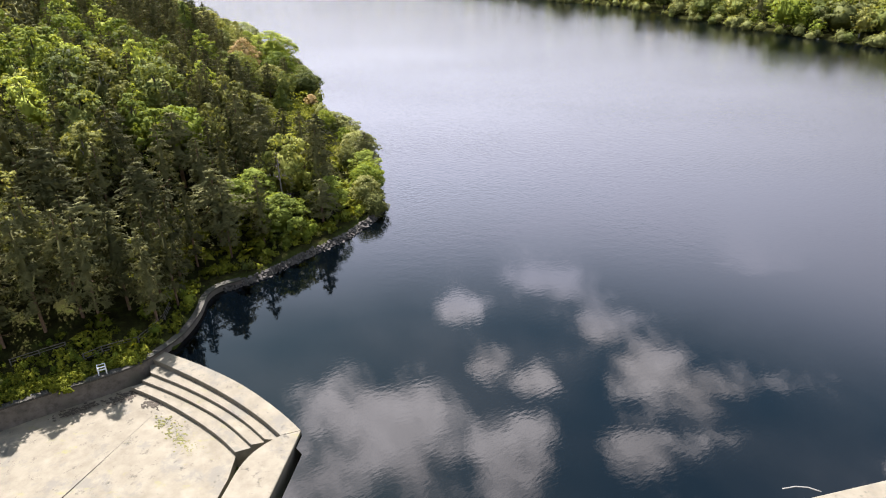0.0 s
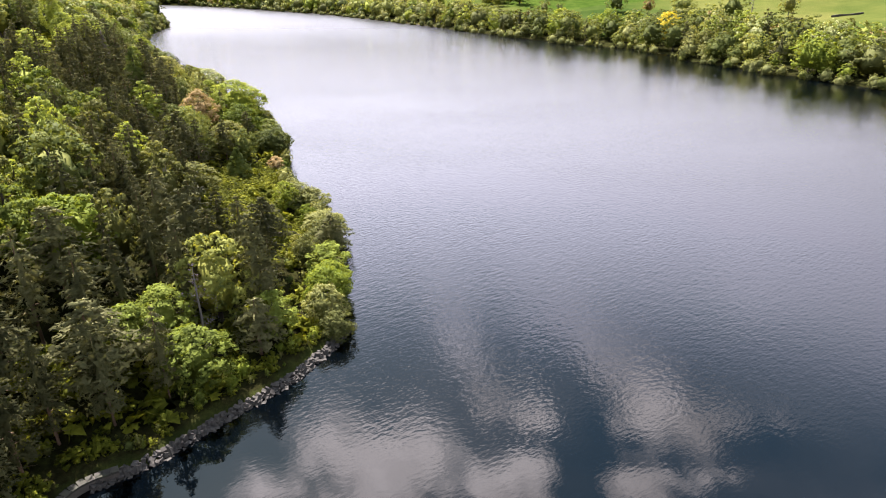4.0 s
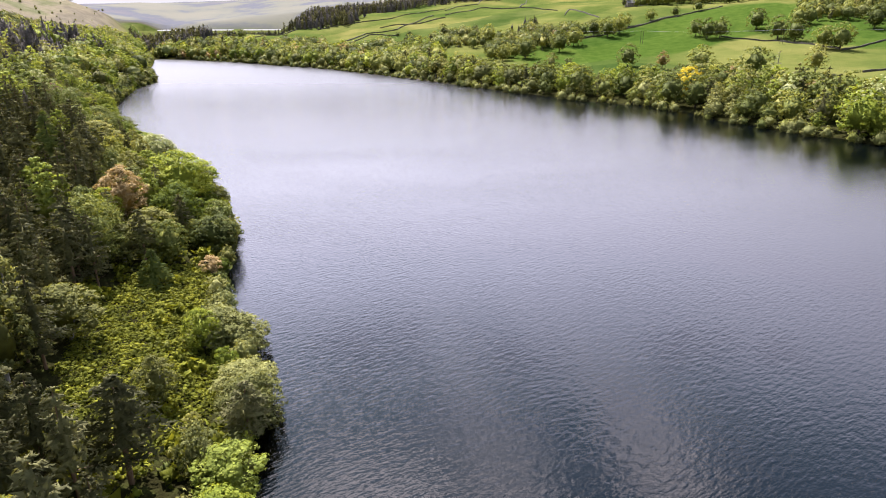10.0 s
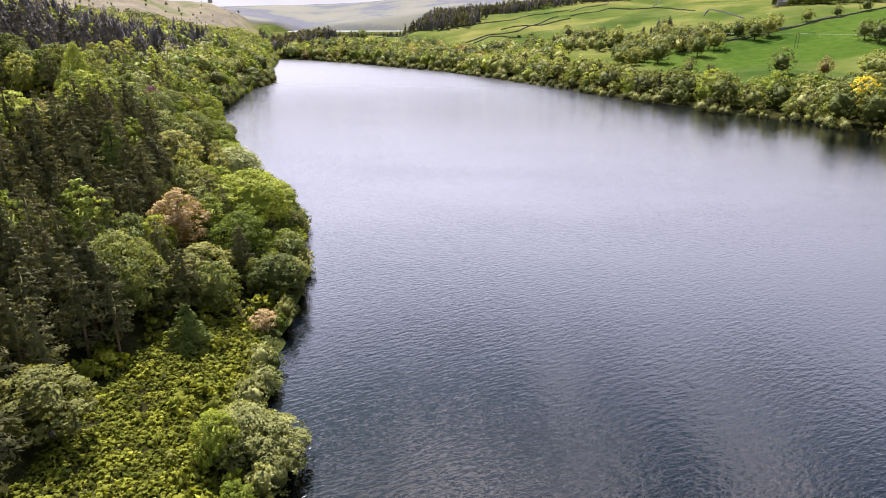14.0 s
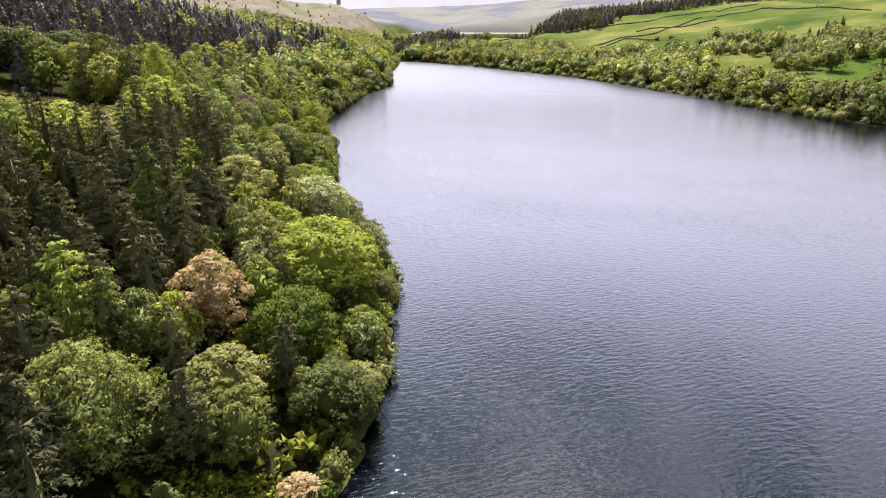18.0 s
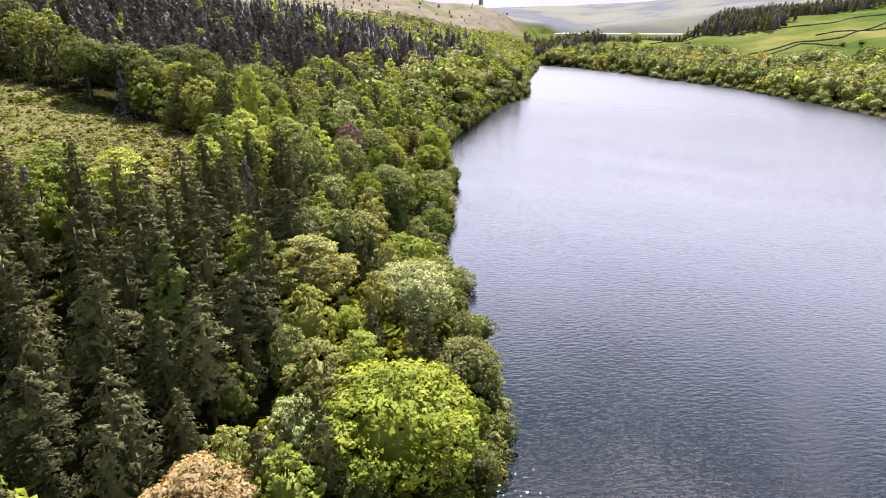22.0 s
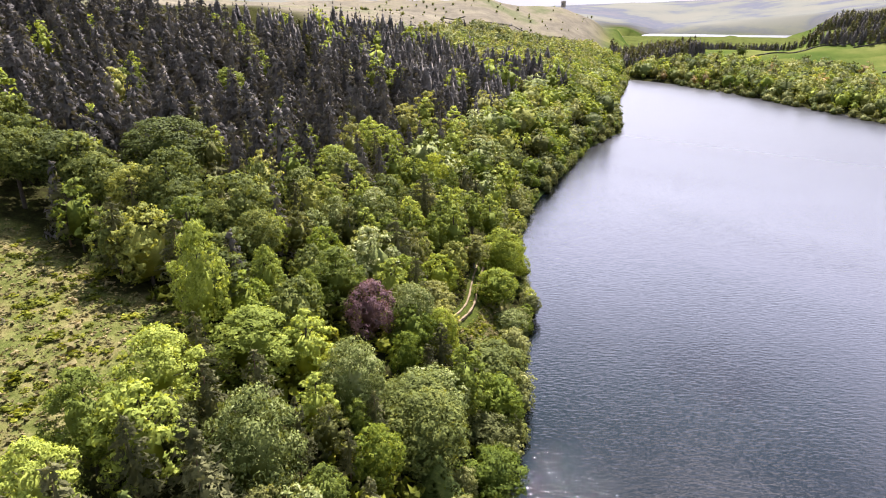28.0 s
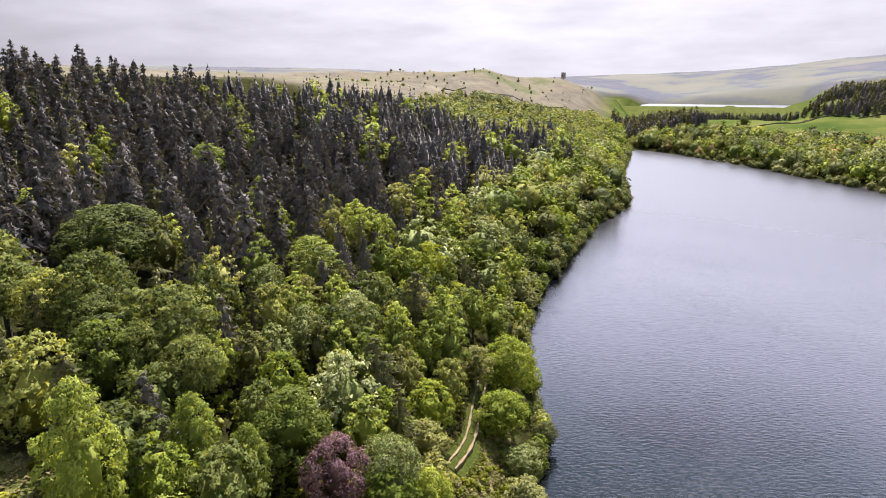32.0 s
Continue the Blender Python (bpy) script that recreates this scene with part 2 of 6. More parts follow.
def leaf_material(name, dark, mid, light, through_light=0.35, spread=0.5):
    """Foliage: each leaf clump and each tree has its own tone; some light passes through."""
    m, nt, bsdf = material(name)
    info = nt.nodes.new("ShaderNodeObjectInfo")
    geo = nt.nodes.new("ShaderNodeNewGeometry")
    tint = nt.nodes.new("ShaderNodeAttribute")
    tint.attribute_name = "tint"
    a = add_math(nt, "ADD", add_math(nt, "MULTIPLY", geo.outputs["Random Per Island"], (0.75 - spread) * 0.9), 0.13)
    b = add_math(nt, "MULTIPLY", add_math(nt, "ADD", info.outputs["Random"], tint.outputs["Fac"]), 1.0)
    b = add_math(nt, "MULTIPLY", add_math(nt, "FRACT", b), spread)
    clump = add_math(nt, "MULTIPLY", add_math(nt, "SUBTRACT", add_noise(nt, 0.75, 3, 0.6), 0.5), 0.9)
    dark, mid, light = (tuple(np.array(c) * np.array(LEAF_TONE) * k) for c, k in ((dark, 0.72), (mid, 0.97), (light, 1.2)))
    col = add_ramp(nt, add_math(nt, "ADD", add_math(nt, "ADD", a, b), clump, True), [(0.0, dark), (0.5, mid), (1.0, light)])
    nt.links.new(col, bsdf.inputs["Base Color"])
    bsdf.inputs["Roughness"].default_value = 0.65
    bsdf.inputs["Specular IOR Level"].default_value = 0.04
    tr = nt.nodes.new("ShaderNodeBsdfTranslucent")
    warm = add_mix(nt, 1.0, col, (1.25, 1.15, 0.5), "MULTIPLY")
    nt.links.new(warm, tr.inputs["Color"])
    mx = nt.nodes.new("ShaderNodeMixShader")
    mx.inputs[0].default_value = through_light * 0.8
    out = nt.nodes["Material Output"]
    nt.links.new(bsdf.outputs[0], mx.inputs[1])
    nt.links.new(tr.outputs[0], mx.inputs[2])
    nt.links.new(mx.outputs[0], out.inputs[0])
    return m


LEAF = {
    "oak": leaf_material("oak_leaves", (0.03, 0.045, 0.0105), (0.093, 0.123, 0.0215), (0.225, 0.25, 0.037), 0.42),
    "sycamore": leaf_material("sycamore_leaves", (0.038, 0.068, 0.008), (0.12, 0.17, 0.015), (0.255, 0.3, 0.026), 0.46),
    "beech": leaf_material("young_beech_leaves", (0.04855, 0.07537, 0.01089), (0.1483, 0.201, 0.02421), (0.3035, 0.3733, 0.049), 0.48),
    "birch": leaf_material("birch_leaves", (0.0462, 0.06072, 0.01313), (0.1359, 0.1546, 0.03114), (0.2736, 0.2966, 0.06155), 0.45),
    "willow": leaf_material("willow_leaves", (0.04477, 0.0558, 0.0126), (0.1164, 0.1388, 0.03053), (0.2314, 0.257, 0.06306), 0.4),
    "hawthorn": leaf_material("whitebeam_leaves", (0.035, 0.055, 0.008), (0.14, 0.18, 0.036), (0.36, 0.4, 0.14), 0.3, 0.3),
    "pine": leaf_material("pine_needles", (0.038, 0.044, 0.013), (0.086, 0.096, 0.028), (0.158, 0.17, 0.05), 0.3),
    "spruce": leaf_material("spruce_needles", (0.056, 0.058, 0.037), (0.1, 0.101, 0.062), (0.15, 0.148, 0.086), 0.18),
    "larch": leaf_material("larch_needles", (0.04025, 0.068, 0.0144), (0.08625, 0.125, 0.0216), (0.1495, 0.195, 0.036), 0.38),
    "tussock": leaf_material("tussock_blades", (0.06, 0.06, 0.016), (0.13, 0.125, 0.034), (0.23, 0.2, 0.07), 0.35),
    "copper": leaf_material("copper_beech_leaves", (0.045, 0.026, 0.02), (0.095, 0.06, 0.045), (0.16, 0.11, 0.08), 0.3),
    "russet": leaf_material("russet_leaves", (0.13, 0.105, 0.03), (0.24, 0.195, 0.06), (0.36, 0.3, 0.11), 0.4),
    "yellow": leaf_material("golden_leaves", (0.285, 0.266, 0.02), (0.456, 0.4085, 0.02), (0.589, 0.513, 0.03), 0.4),
    "bracken": leaf_material("bilberry_leaves", (0.036, 0.05, 0.0045), (0.105, 0.128, 0.009), (0.21, 0.235, 0.016), 0.4),
    "dead": leaf_material("bare_twigs", (0.084, 0.07, 0.0616), (0.14, 0.126, 0.1155), (0.21, 0.196, 0.1848), 0.15),
}


def bark_material(name, a, b):
    m, nt, bsdf = material(name)
    nt.links.new(add_ramp(nt, add_noise(nt, 3.0, 6, 0.7, stretch=(3, 3, 0.5)), [(0.3, a), (0.7, b)]), bsdf.inputs["Base Color"])
    add_bump(nt, bsdf, add_noise(nt, 9.0, 4, 0.6, stretch=(3, 3, 0.4)), 0.6, 0.05)
    return m


LEAF["edge_oak"] = LEAF["oak"]
BARK = bark_material("bark", (0.03, 0.024, 0.017), (0.075, 0.062, 0.047))
BARK_PALE = bark_material("birch_bark", (0.1, 0.09, 0.075), (0.26, 0.25, 0.225))
WEATHERED = bark_material("weathered_timber", (0.07, 0.062, 0.05), (0.16, 0.145, 0.12))
BARK_DEAD = bark_material("dead_wood", (0.1, 0.09, 0.075), (0.22, 0.2, 0.17))
MOSS, nt, bsdf = material("moss")
nt.links.new(add_ramp(nt, add_noise(nt, 3.0, 6, 0.7), [(0.35, (0.07, 0.07, 0.02)), (0.65, (0.14, 0.13, 0.045))]), bsdf.inputs["Base Color"])
add_bump(nt, bsdf, add_noise(nt, 14, 4), 0.6, 0.02)
BARK_PINE = bark_material("pine_bark", (0.1, 0.06, 0.035), (0.2, 0.13, 0.08))

# ground: cover of the land is held as masks (red field, green moor, blue clearing)
GROUND, nt, bsdf = material("ground_cover")
cov = nt.nodes.new("ShaderNodeAttribute")
cov.attribute_name = "cover"
chan = nt.nodes.new("ShaderNodeSeparateColor")
nt.links.new(cov.outputs["Color"], chan.inputs[0])
haze_mask = nt.nodes.new("ShaderNodeAttribute")
haze_mask.attribute_name = "far_haze"
fine, mid_n, wide = add_noise(nt, 0.55, 8, 0.75), add_noise(nt, 0.12, 6, 0.6), add_noise(nt, 0.012, 5, 0.55)
wood_floor = add_ramp(nt, fine, [(0.3, (0.01, 0.009, 0.004)), (0.5, (0.02, 0.02, 0.007)), (0.7, (0.04, 0.048, 0.011))])
field = add_mix(nt, 0.6, add_ramp(nt, mid_n, [(0.3, (0.036, 0.052, 0.012)), (0.7, (0.062, 0.078, 0.019))]),
                add_ramp(nt, wide, [(0.36, (0.024, 0.046, 0.01)), (0.5, (0.058, 0.075, 0.018)), (0.66, (0.12, 0.12, 0.038))]))
tc = nt.nodes.new("ShaderNodeTexCoord")
plots = nt.nodes.new("ShaderNodeTexVoronoi")
plots.inputs["Scale"].default_value, plots.inputs["Randomness"].default_value = 0.0085, 0.9
nt.links.new(tc.outputs["Object"], plots.inputs["Vector"])
plot = nt.nodes.new("ShaderNodeSeparateColor")
nt.links.new(plots.outputs["Color"], plot.inputs[0])
# cloud shade on the near field, put in as a darker green
field_shade = nt.nodes.new("ShaderNodeAttribute")
field_shade.attribute_name = "field_shade"
field = add_mix(nt, field_shade.outputs["Fac"], field, add_ramp(nt, mid_n, [(0.3, (0.022, 0.045, 0.007)), (0.7, (0.042, 0.068, 0.012))]))
field = add_mix(nt, 1.0, field, add_ramp(nt, plot.outputs[0], [(0.1, (0.72, 0.8, 0.75)), (0.5, (1.0, 1.0, 0.9)), (0.9, (1.3, 1.15, 1.15))]), "MULTIPLY")
moor = add_mix(nt, 0.6, add_ramp(nt, mid_n, [(0.3, (0.065, 0.062, 0.038)), (0.7, (0.15, 0.13, 0.09))]),
               add_ramp(nt, wide, [(0.36, (0.08, 0.092, 0.04)), (0.45, (0.15, 0.13, 0.088)), (0.55, (0.1, 0.088, 0.068)), (0.64, (0.17, 0.15, 0.105))]))
# broad drifts of heather and grass, with distance haze put into their colour
hazed_heath = add_ramp(nt, add_noise(nt, 0.0042, 7, 0.6), [(0.38, (0.125, 0.122, 0.098)), (0.47, (0.112, 0.114, 0.094)), (0.54, (0.08, 0.084, 0.096)), (0.64, (0.105, 0.1, 0.1))])
moor = add_mix(nt, haze_mask.outputs["Fac"], moor, hazed_heath)
clearing = add_mix(nt, 0.6, add_ramp(nt, fine, [(0.36, (0.03, 0.03, 0.01)), (0.5, (0.08, 0.085, 0.026)), (0.64, (0.19, 0.17, 0.07))]),
                   add_ramp(nt, mid_n, [(0.4, (0.045, 0.06, 0.01)), (0.5, (0.085, 0.09, 0.022)), (0.62, (0.15, 0.12, 0.05))]))
col = add_mix(nt, chan.outputs[0], wood_floor, field)
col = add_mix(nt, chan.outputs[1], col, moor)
col = add_mix(nt, chan.outputs[2], col, clearing)
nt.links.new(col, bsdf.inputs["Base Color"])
bsdf.inputs["Roughness"].default_value = 0.95
bsdf.inputs["Specular IOR Level"].default_value = 0.0
add_bump(nt, bsdf, fine, 0.9, 0.5)

# water: dark peaty lake, calm in the lee of the dam and ruffled further out
WATER, nt, bsdf = material("lake_water")
bsdf.inputs["Base Color"].default_value = (0.0005, 0.0011, 0.0018, 1)
bsdf.inputs["IOR"].default_value = 1.42
bsdf.inputs["Specular IOR Level"].default_value = 0.55
tc = nt.nodes.new("ShaderNodeTexCoord")
sx = nt.nodes.new("ShaderNodeSeparateXYZ")
nt.links.new(tc.outputs["Object"], sx.inputs[0])
lee = nt.nodes.new("ShaderNodeMapRange")
lee.interpolation_type = "SMOOTHSTEP"
lee.inputs["From Min"].default_value, lee.inputs["From Max"].default_value = 100, 124
lee.inputs["To Min"].default_value, lee.inputs["To Max"].default_value = 0.13, 1.0
nt.links.new(add_math(nt, "ADD", sx.outputs[1], add_math(nt, "MULTIPLY", add_noise(nt, 0.02, 3), 30)), lee.inputs["Value"])
gusts = add_ramp(nt, add_noise(nt, 0.012, 4, 0.5, stretch=(1, 2.5, 1)), [(0.3, (0.6, 0.6, 0.6)), (0.7, (1, 1, 1))])
swell = add_noise(nt, 0.45, 2, 0.5, stretch=(1.0, 1.3, 1))
rip = add_waves(nt, 2.3, 2.0, 33, 2.2)
height = add_math(nt, "ADD", add_math(nt, "MULTIPLY", swell, 0.12), add_math(nt, "MULTIPLY", rip, 0.17))
breeze = nt.nodes.new("ShaderNodeMapRange")
breeze.interpolation_type = "SMOOTHSTEP"
breeze.inputs["From Min"].default_value, breeze.inputs["From Max"].default_value = 98, 150
nt.links.new(sx.outputs[1], breeze.inputs["Value"])
# beyond the sheltered end the ripples are too fine to tell apart and blur the reflections
rough = nt.nodes.new("ShaderNodeMapRange")
rough.interpolation_type = "SMOOTHSTEP"
rough.inputs["From Min"].default_value, rough.inputs["From Max"].default_value = 370, 640
rough.inputs["To Min"].default_value, rough.inputs["To Max"].default_value = 0.045, 0.29
nt.links.new(sx.outputs[1], rough.inputs["Value"])
calm = nt.nodes.new("ShaderNodeMapRange")
calm.inputs["To Min"].default_value, calm.inputs["To Max"].default_value = 0.3, 1.0
nt.links.new(lee.outputs[0], calm.inputs["Value"])
nt.links.new(add_math(nt, "MULTIPLY", rough.outputs[0], calm.outputs[0]), bsdf.inputs["Roughness"])
chop = add_math(nt, "ADD", add_math(nt, "MULTIPLY", add_waves(nt, 4.2, 1.5, 28, 1.6), 0.12), add_math(nt, "MULTIPLY", add_waves(nt, 1.6, 1.0, 38, 2.5), 0.4))
height = add_math(nt, "ADD", height, add_math(nt, "MULTIPLY", chop, breeze.outputs[0]))
height = add_math(nt, "MULTIPLY", add_math(nt, "MULTIPLY", height, lee.outputs[0]), gusts)
add_bump(nt, bsdf, height, 1.0, 0.2)


def stone_material(name, dark, light, scale, stain=(0.08, 0.075, 0.06)):
    m, nt, bsdf = material(name)
    base = add_ramp(nt, add_noise(nt, scale, 8, 0.65), [(0.3, dark), (0.7, light)])
    st = add_ramp(nt, add_noise(nt, scale * 0.25, 7, 0.7), [(0.52, (0, 0, 0)), (0.68, (1, 1, 1))])
    nt.links.new(add_mix(nt, add_math(nt, "MULTIPLY", st, 0.55), base, stain), bsdf.inputs["Base Color"])
    add_bump(nt, bsdf, add_noise(nt, scale * 4, 6, 0.6), 0.4, 0.03)
    return m


CONCRETE, nt, bsdf = material("pale_spillway_concrete")
base = add_ramp(nt, add_noise(nt, 0.5, 8, 0.65), [(0.3, (0.115, 0.1, 0.072)), (0.7, (0.17, 0.152, 0.113))])
slick = add_ramp(nt, add_noise(nt, 0.22, 8, 0.7), [(0.52, (0, 0, 0)), (0.6, (1, 1, 1))])
base = add_mix(nt, add_math(nt, "MULTIPLY", slick, 0.6), base, (0.1, 0.095, 0.08))
damp = add_ramp(nt, add_noise(nt, 0.9, 8, 0.75), [(0.58, (0, 0, 0)), (0.68, (1, 1, 1))])
base = add_mix(nt, add_math(nt, "MULTIPLY", damp, 0.75), base, (0.03, 0.029, 0.024))
moss = add_ramp(nt, add_noise(nt, 0.35, 7, 0.7, stretch=(1, 1.8, 1)), [(0.6, (0, 0, 0)), (0.72, (1, 1, 1))])
base = add_mix(nt, add_math(nt, "MULTIPLY", moss, 0.7), base, (0.16, 0.15, 0.05))
nt.links.new(base, bsdf.inputs["Base Color"])
add_bump(nt, bsdf, add_noise(nt, 2.4, 6, 0.6), 0.4, 0.03)
MASONRY = stone_material("weathered_masonry", (0.06, 0.052, 0.042), (0.15, 0.132, 0.108), 1.2, (0.04, 0.05, 0.025))
DRYSTONE = stone_material("drystone", (0.03, 0.027, 0.022), (0.08, 0.072, 0.058), 1.5)
COPING = stone_material("coping_stone", (0.028, 0.026, 0.021), (0.066, 0.06, 0.05), 1.0, (0.04, 0.055, 0.02))
RUBBLE = stone_material("rubble", (0.025, 0.023, 0.02), (0.085, 0.078, 0.068), 2.0)
VERGE, nt, bsdf = material("rough_grass")
bsdf.inputs["Specular IOR Level"].default_value = 0.0
nt.links.new(add_mix(nt, 0.5, add_ramp(nt, add_noise(nt, 1.6, 8, 0.7), [(0.3, (0.018, 0.025, 0.005)), (0.7, (0.075, 0.09, 0.014))]),
                     add_ramp(nt, add_noise(nt, 0.25, 5), [(0.35, (0.02, 0.034, 0.006)), (0.65, (0.05, 0.052, 0.016))])), bsdf.inputs["Base Color"])
add_bump(nt, bsdf, add_noise(nt, 2.5, 8, 0.7), 0.8, 0.3)
VERGE_FIELD, nt, bsdf = material("dam_grass")
bsdf.inputs["Specular IOR Level"].default_value = 0.0
nt.links.new(add_ramp(nt, add_noise(nt, 0.08, 6), [(0.3, (0.045, 0.055, 0.014)), (0.7, (0.075, 0.085, 0.022))]), bsdf.inputs["Base Color"])
SANDY = stone_material("sandy_track", (0.09, 0.066, 0.034), (0.2, 0.145, 0.075), 1.0, (0.1, 0.08, 0.045))
GRITSTONE = stone_material("gritstone", (0.2, 0.17, 0.14), (0.34, 0.3, 0.25), 0.8)
SLATE = stone_material("slate", (0.06, 0.06, 0.065), (0.12, 0.12, 0.125), 1.5)
WIRE, nt, bsdf = material("aluminium_wire")
bsdf.inputs["Base Color"].default_value, bsdf.inputs["Metallic"].default_value, bsdf.inputs["Roughness"].default_value = (0.3, 0.3, 0.3, 1), 0.0, 0.6
WHITE_STEEL, nt, bsdf = material("white_painted_steel")
nt.links.new(add_ramp(nt, add_noise(nt, 6, 5), [(0.4, (0.55, 0.54, 0.5)), (0.6, (0.8, 0.8, 0.77))]), bsdf.inputs["Base Color"])
bsdf.inputs["Roughness"].default_value = 0.45

# ---- plan of the valley ----
SHORE_W = [(-130, -80), (-90, 8), (-60, 46), (-51, 54), (-47, 58), (-42, 62), (-39, 65), (-37, 72), (-37, 78), (-38, 83), (-37, 86), (-31, 89), (-26, 96),
           (-19, 104), (-15, 111), (-13, 117), (-15, 131), (-24, 160), (-33, 175), (-37, 190), (-42, 211), (-46, 222), (-59, 252),
           (-72, 268), (-84, 281), (-106, 305), (-113, 321), (-123, 337), (-132, 349), (-134, 358), (-148, 376), (-166, 399),
           (-183, 430), (-199, 478), (-211, 515), (-222, 548), (-231, 607), (-250, 645), (-282, 705), (-350, 872), (-373, 922)]
SHORE_E = [(-373, 926), (-313, 902), (-255, 866), (-192, 815), (-114, 750), (-37, 655), (33, 556), (84, 486), (108, 468), (126, 455),
           (129, 443), (143, 400), (165, 357), (186, 325), (204, 298), (240, 245), (275, 180), (300, 110)]
VALLEY = [(-373, 924), (-450, 1080), (-540, 1300), (-640, 1560), (-760, 1900), (-900, 2400), (-1100, 3200)]
DAM_LINE = [(300, 110), (44, 45.2), (33, 42.4), (12, 37)]


def dist_line(px, py, line):
    """Distance to a polyline, and on which side of it (above zero: to its left)."""
    best, side = np.full(px.shape, 1e9), np.zeros(px.shape)
    for (ax, ay), (bx, by) in zip(line[:-1], line[1:]):
        dx, dy = bx - ax, by - ay
        t = np.clip(((px - ax) * dx + (py - ay) * dy) / (dx * dx + dy * dy), 0, 1)
        d = np.hypot(px - ax - t * dx, py - ay - t * dy)
        s = dx * (py - ay) - dy * (px - ax)
        near = d < best
        best, side = np.where(near, d, best), np.where(near, s, side)
    return best, side


def inside(px, py, poly):
    hit = np.zeros(px.shape, bool)
    for (ax, ay), (bx, by) in zip(poly, poly[1:] + poly[:1]):
        cross = (ay > py) != (by > py)
        with np.errstate(divide="ignore", invalid="ignore"):
            hit ^= cross & (px < (bx - ax) * (py - ay) / (by - ay if by != ay else 1e-9) + ax)
    return hit


BASIN = [(-76, 41), (-64, 53), (-55, 59.5), (-50, 62.5), (-45, 65.5), (-41.5, 67), (-37, 68.5), (-35, 67), (-29, 62.6), (-23, 58.6), (-18, 54.2), (-15, 50.8), (-15.8, 47), (-18, 40), (-22, 20), (-58, 0), (-80, 30)]
LAKE = SHORE_W[6:] + SHORE_E + DAM_LINE[1:] + [(0, 20), (-22, 20), (-16.5, 42.5), (-15, 50.8), (-23, 58.4), (-35, 65)]
WEST, EAST = SHORE_W + VALLEY[1:], SHORE_E[::-1] + VALLEY[1:]


def smooth(a, b, v):
    t = np.clip((v - a) / (b - a), 0, 1)
    return t * t * (3 - 2 * t)


def waves(x, y, scale, seed):
    """Cheap smooth ups and downs of the land, about -1 to 1."""
    a = seed * 1.7
    return (np.sin(x / scale + a) * np.cos(y / scale * 0.83 + a * 2.1) + 0.5 * np.sin(x / scale * 2.13 + y / scale * 1.1 + a)
            + 0.25 * np.sin(x / scale * 4.1 - y / scale * 3.3 + a * 3)) / 1.5


def land(x, y):
    """Height of the ground."""
    x, y = np.asarray(x, float), np.asarray(y, float)
    dw, sw = dist_line(x, y, WEST)
    de, se = dist_line(x, y, EAST)
    lake = inside(x, y, LAKE)
    # west side: gentle in the south; northwards a steep bank, a level bench, then the hill
    zs = 1.0 + 0.03 * np.minimum(dw, 6) + 0.24 * np.clip(dw - 4, 0, 130) + 0.2 * np.clip(dw - 134, 0, 160)
    zn = 1.0 + 0.2 * np.minimum(dw, 3) + 0.78 * np.clip(dw - 3, 0, 17) + 0.42 * np.clip(dw - 20, 0, 25) + 0.08 * np.clip(dw - 45, 0, 50) + 0.252 * np.clip(dw - 95, 0, 165) + 0.04 * np.clip(dw - 260, 0, 900)
    north = smooth(185, 285, y)
    zw = zs * (1 - north) + zn * north
    # east side: belt of trees, then rising fields
    ke = 0.10 + 0.05 * smooth(500, 900, y)
    ze = 0.8 + 0.05 * np.minimum(de, 30) + ke * np.clip(de - 20, 0, 500) + 0.06 * np.clip(de - 520, 0, 3000)
    floor = 14 * smooth(930, 1250, y) + 8 * smooth(1330, 1420, y)
    west = np.where(dw < de, sw > 0, se > 0)
    west_of = sw > 0
    z = np.where(west, zw, ze)
    head = smooth(930, 1300, y)
    z = z * (1 - 0.25 * head) + floor
    # distant moor closes the valley
    r = np.hypot(x + 80, y - 265)
    bearing = np.degrees(np.arctan2(-(x + 80), y - 265))
    ridge = np.interp(bearing, [-30, 5, 17.5, 33, 40, 50, 75], [205, 178, 124, 95, 108, 135, 140])
    far = smooth(1500, 2850, r) * smooth(500, 1300, y)
    z = z * (1 - far) + far * ridge
    # moorland spur that runs down to the upper dam from the west
    crest = np.interp(bearing, [24.3, 25.4, 27.4, 30, 34.2, 36.8, 45, 56, 64], [5, 26, 62, 78, 80, 92, 91, 84, 40])
    crest_r = np.interp(bearing, [25, 30, 37, 60], [1120, 1080, 1000, 900])
    z = np.where(y > 500, np.maximum(z, crest - np.where(r < crest_r, 0.2, 0.25) * np.abs(crest_r - r)), z)
    # level valley floor below the upper dam
    open_floor = smooth(9.5, 12, bearing) * (1 - smooth(24.6, 25.4, bearing)) * smooth(650, 760, r) * (1 - smooth(1460, 1480, r))
    z = z * (1 - open_floor) + np.minimum(z, np.maximum(5.0, 60 - 0.04 * r)) * open_floor
    # bed of the upper reservoir
    bowl = smooth(1466, 1482, r) * (1 - smooth(1640, 1720, r)) * smooth(9, 11.5, bearing) * (1 - smooth(22.8, 24, bearing))
    bumpy = smooth(3, 60, np.minimum(dw, de))
    z = z + bumpy * (1.6 * waves(x, y, 23, 1) + 3.0 * waves(x, y, 90, 2))
    z = z * (1 - bowl) + 20 * bowl
    z = np.where(lake, -np.clip(np.minimum(dw, de) * 0.6, 0.4, 6), z)
    # low ground below the dam, hidden by it
    south = (~lake) & ~west_of & (y < 112)
    z = np.where(south, -4.0, z)
    z = np.where(inside(x, y, BASIN), -3.5, z)
    return z


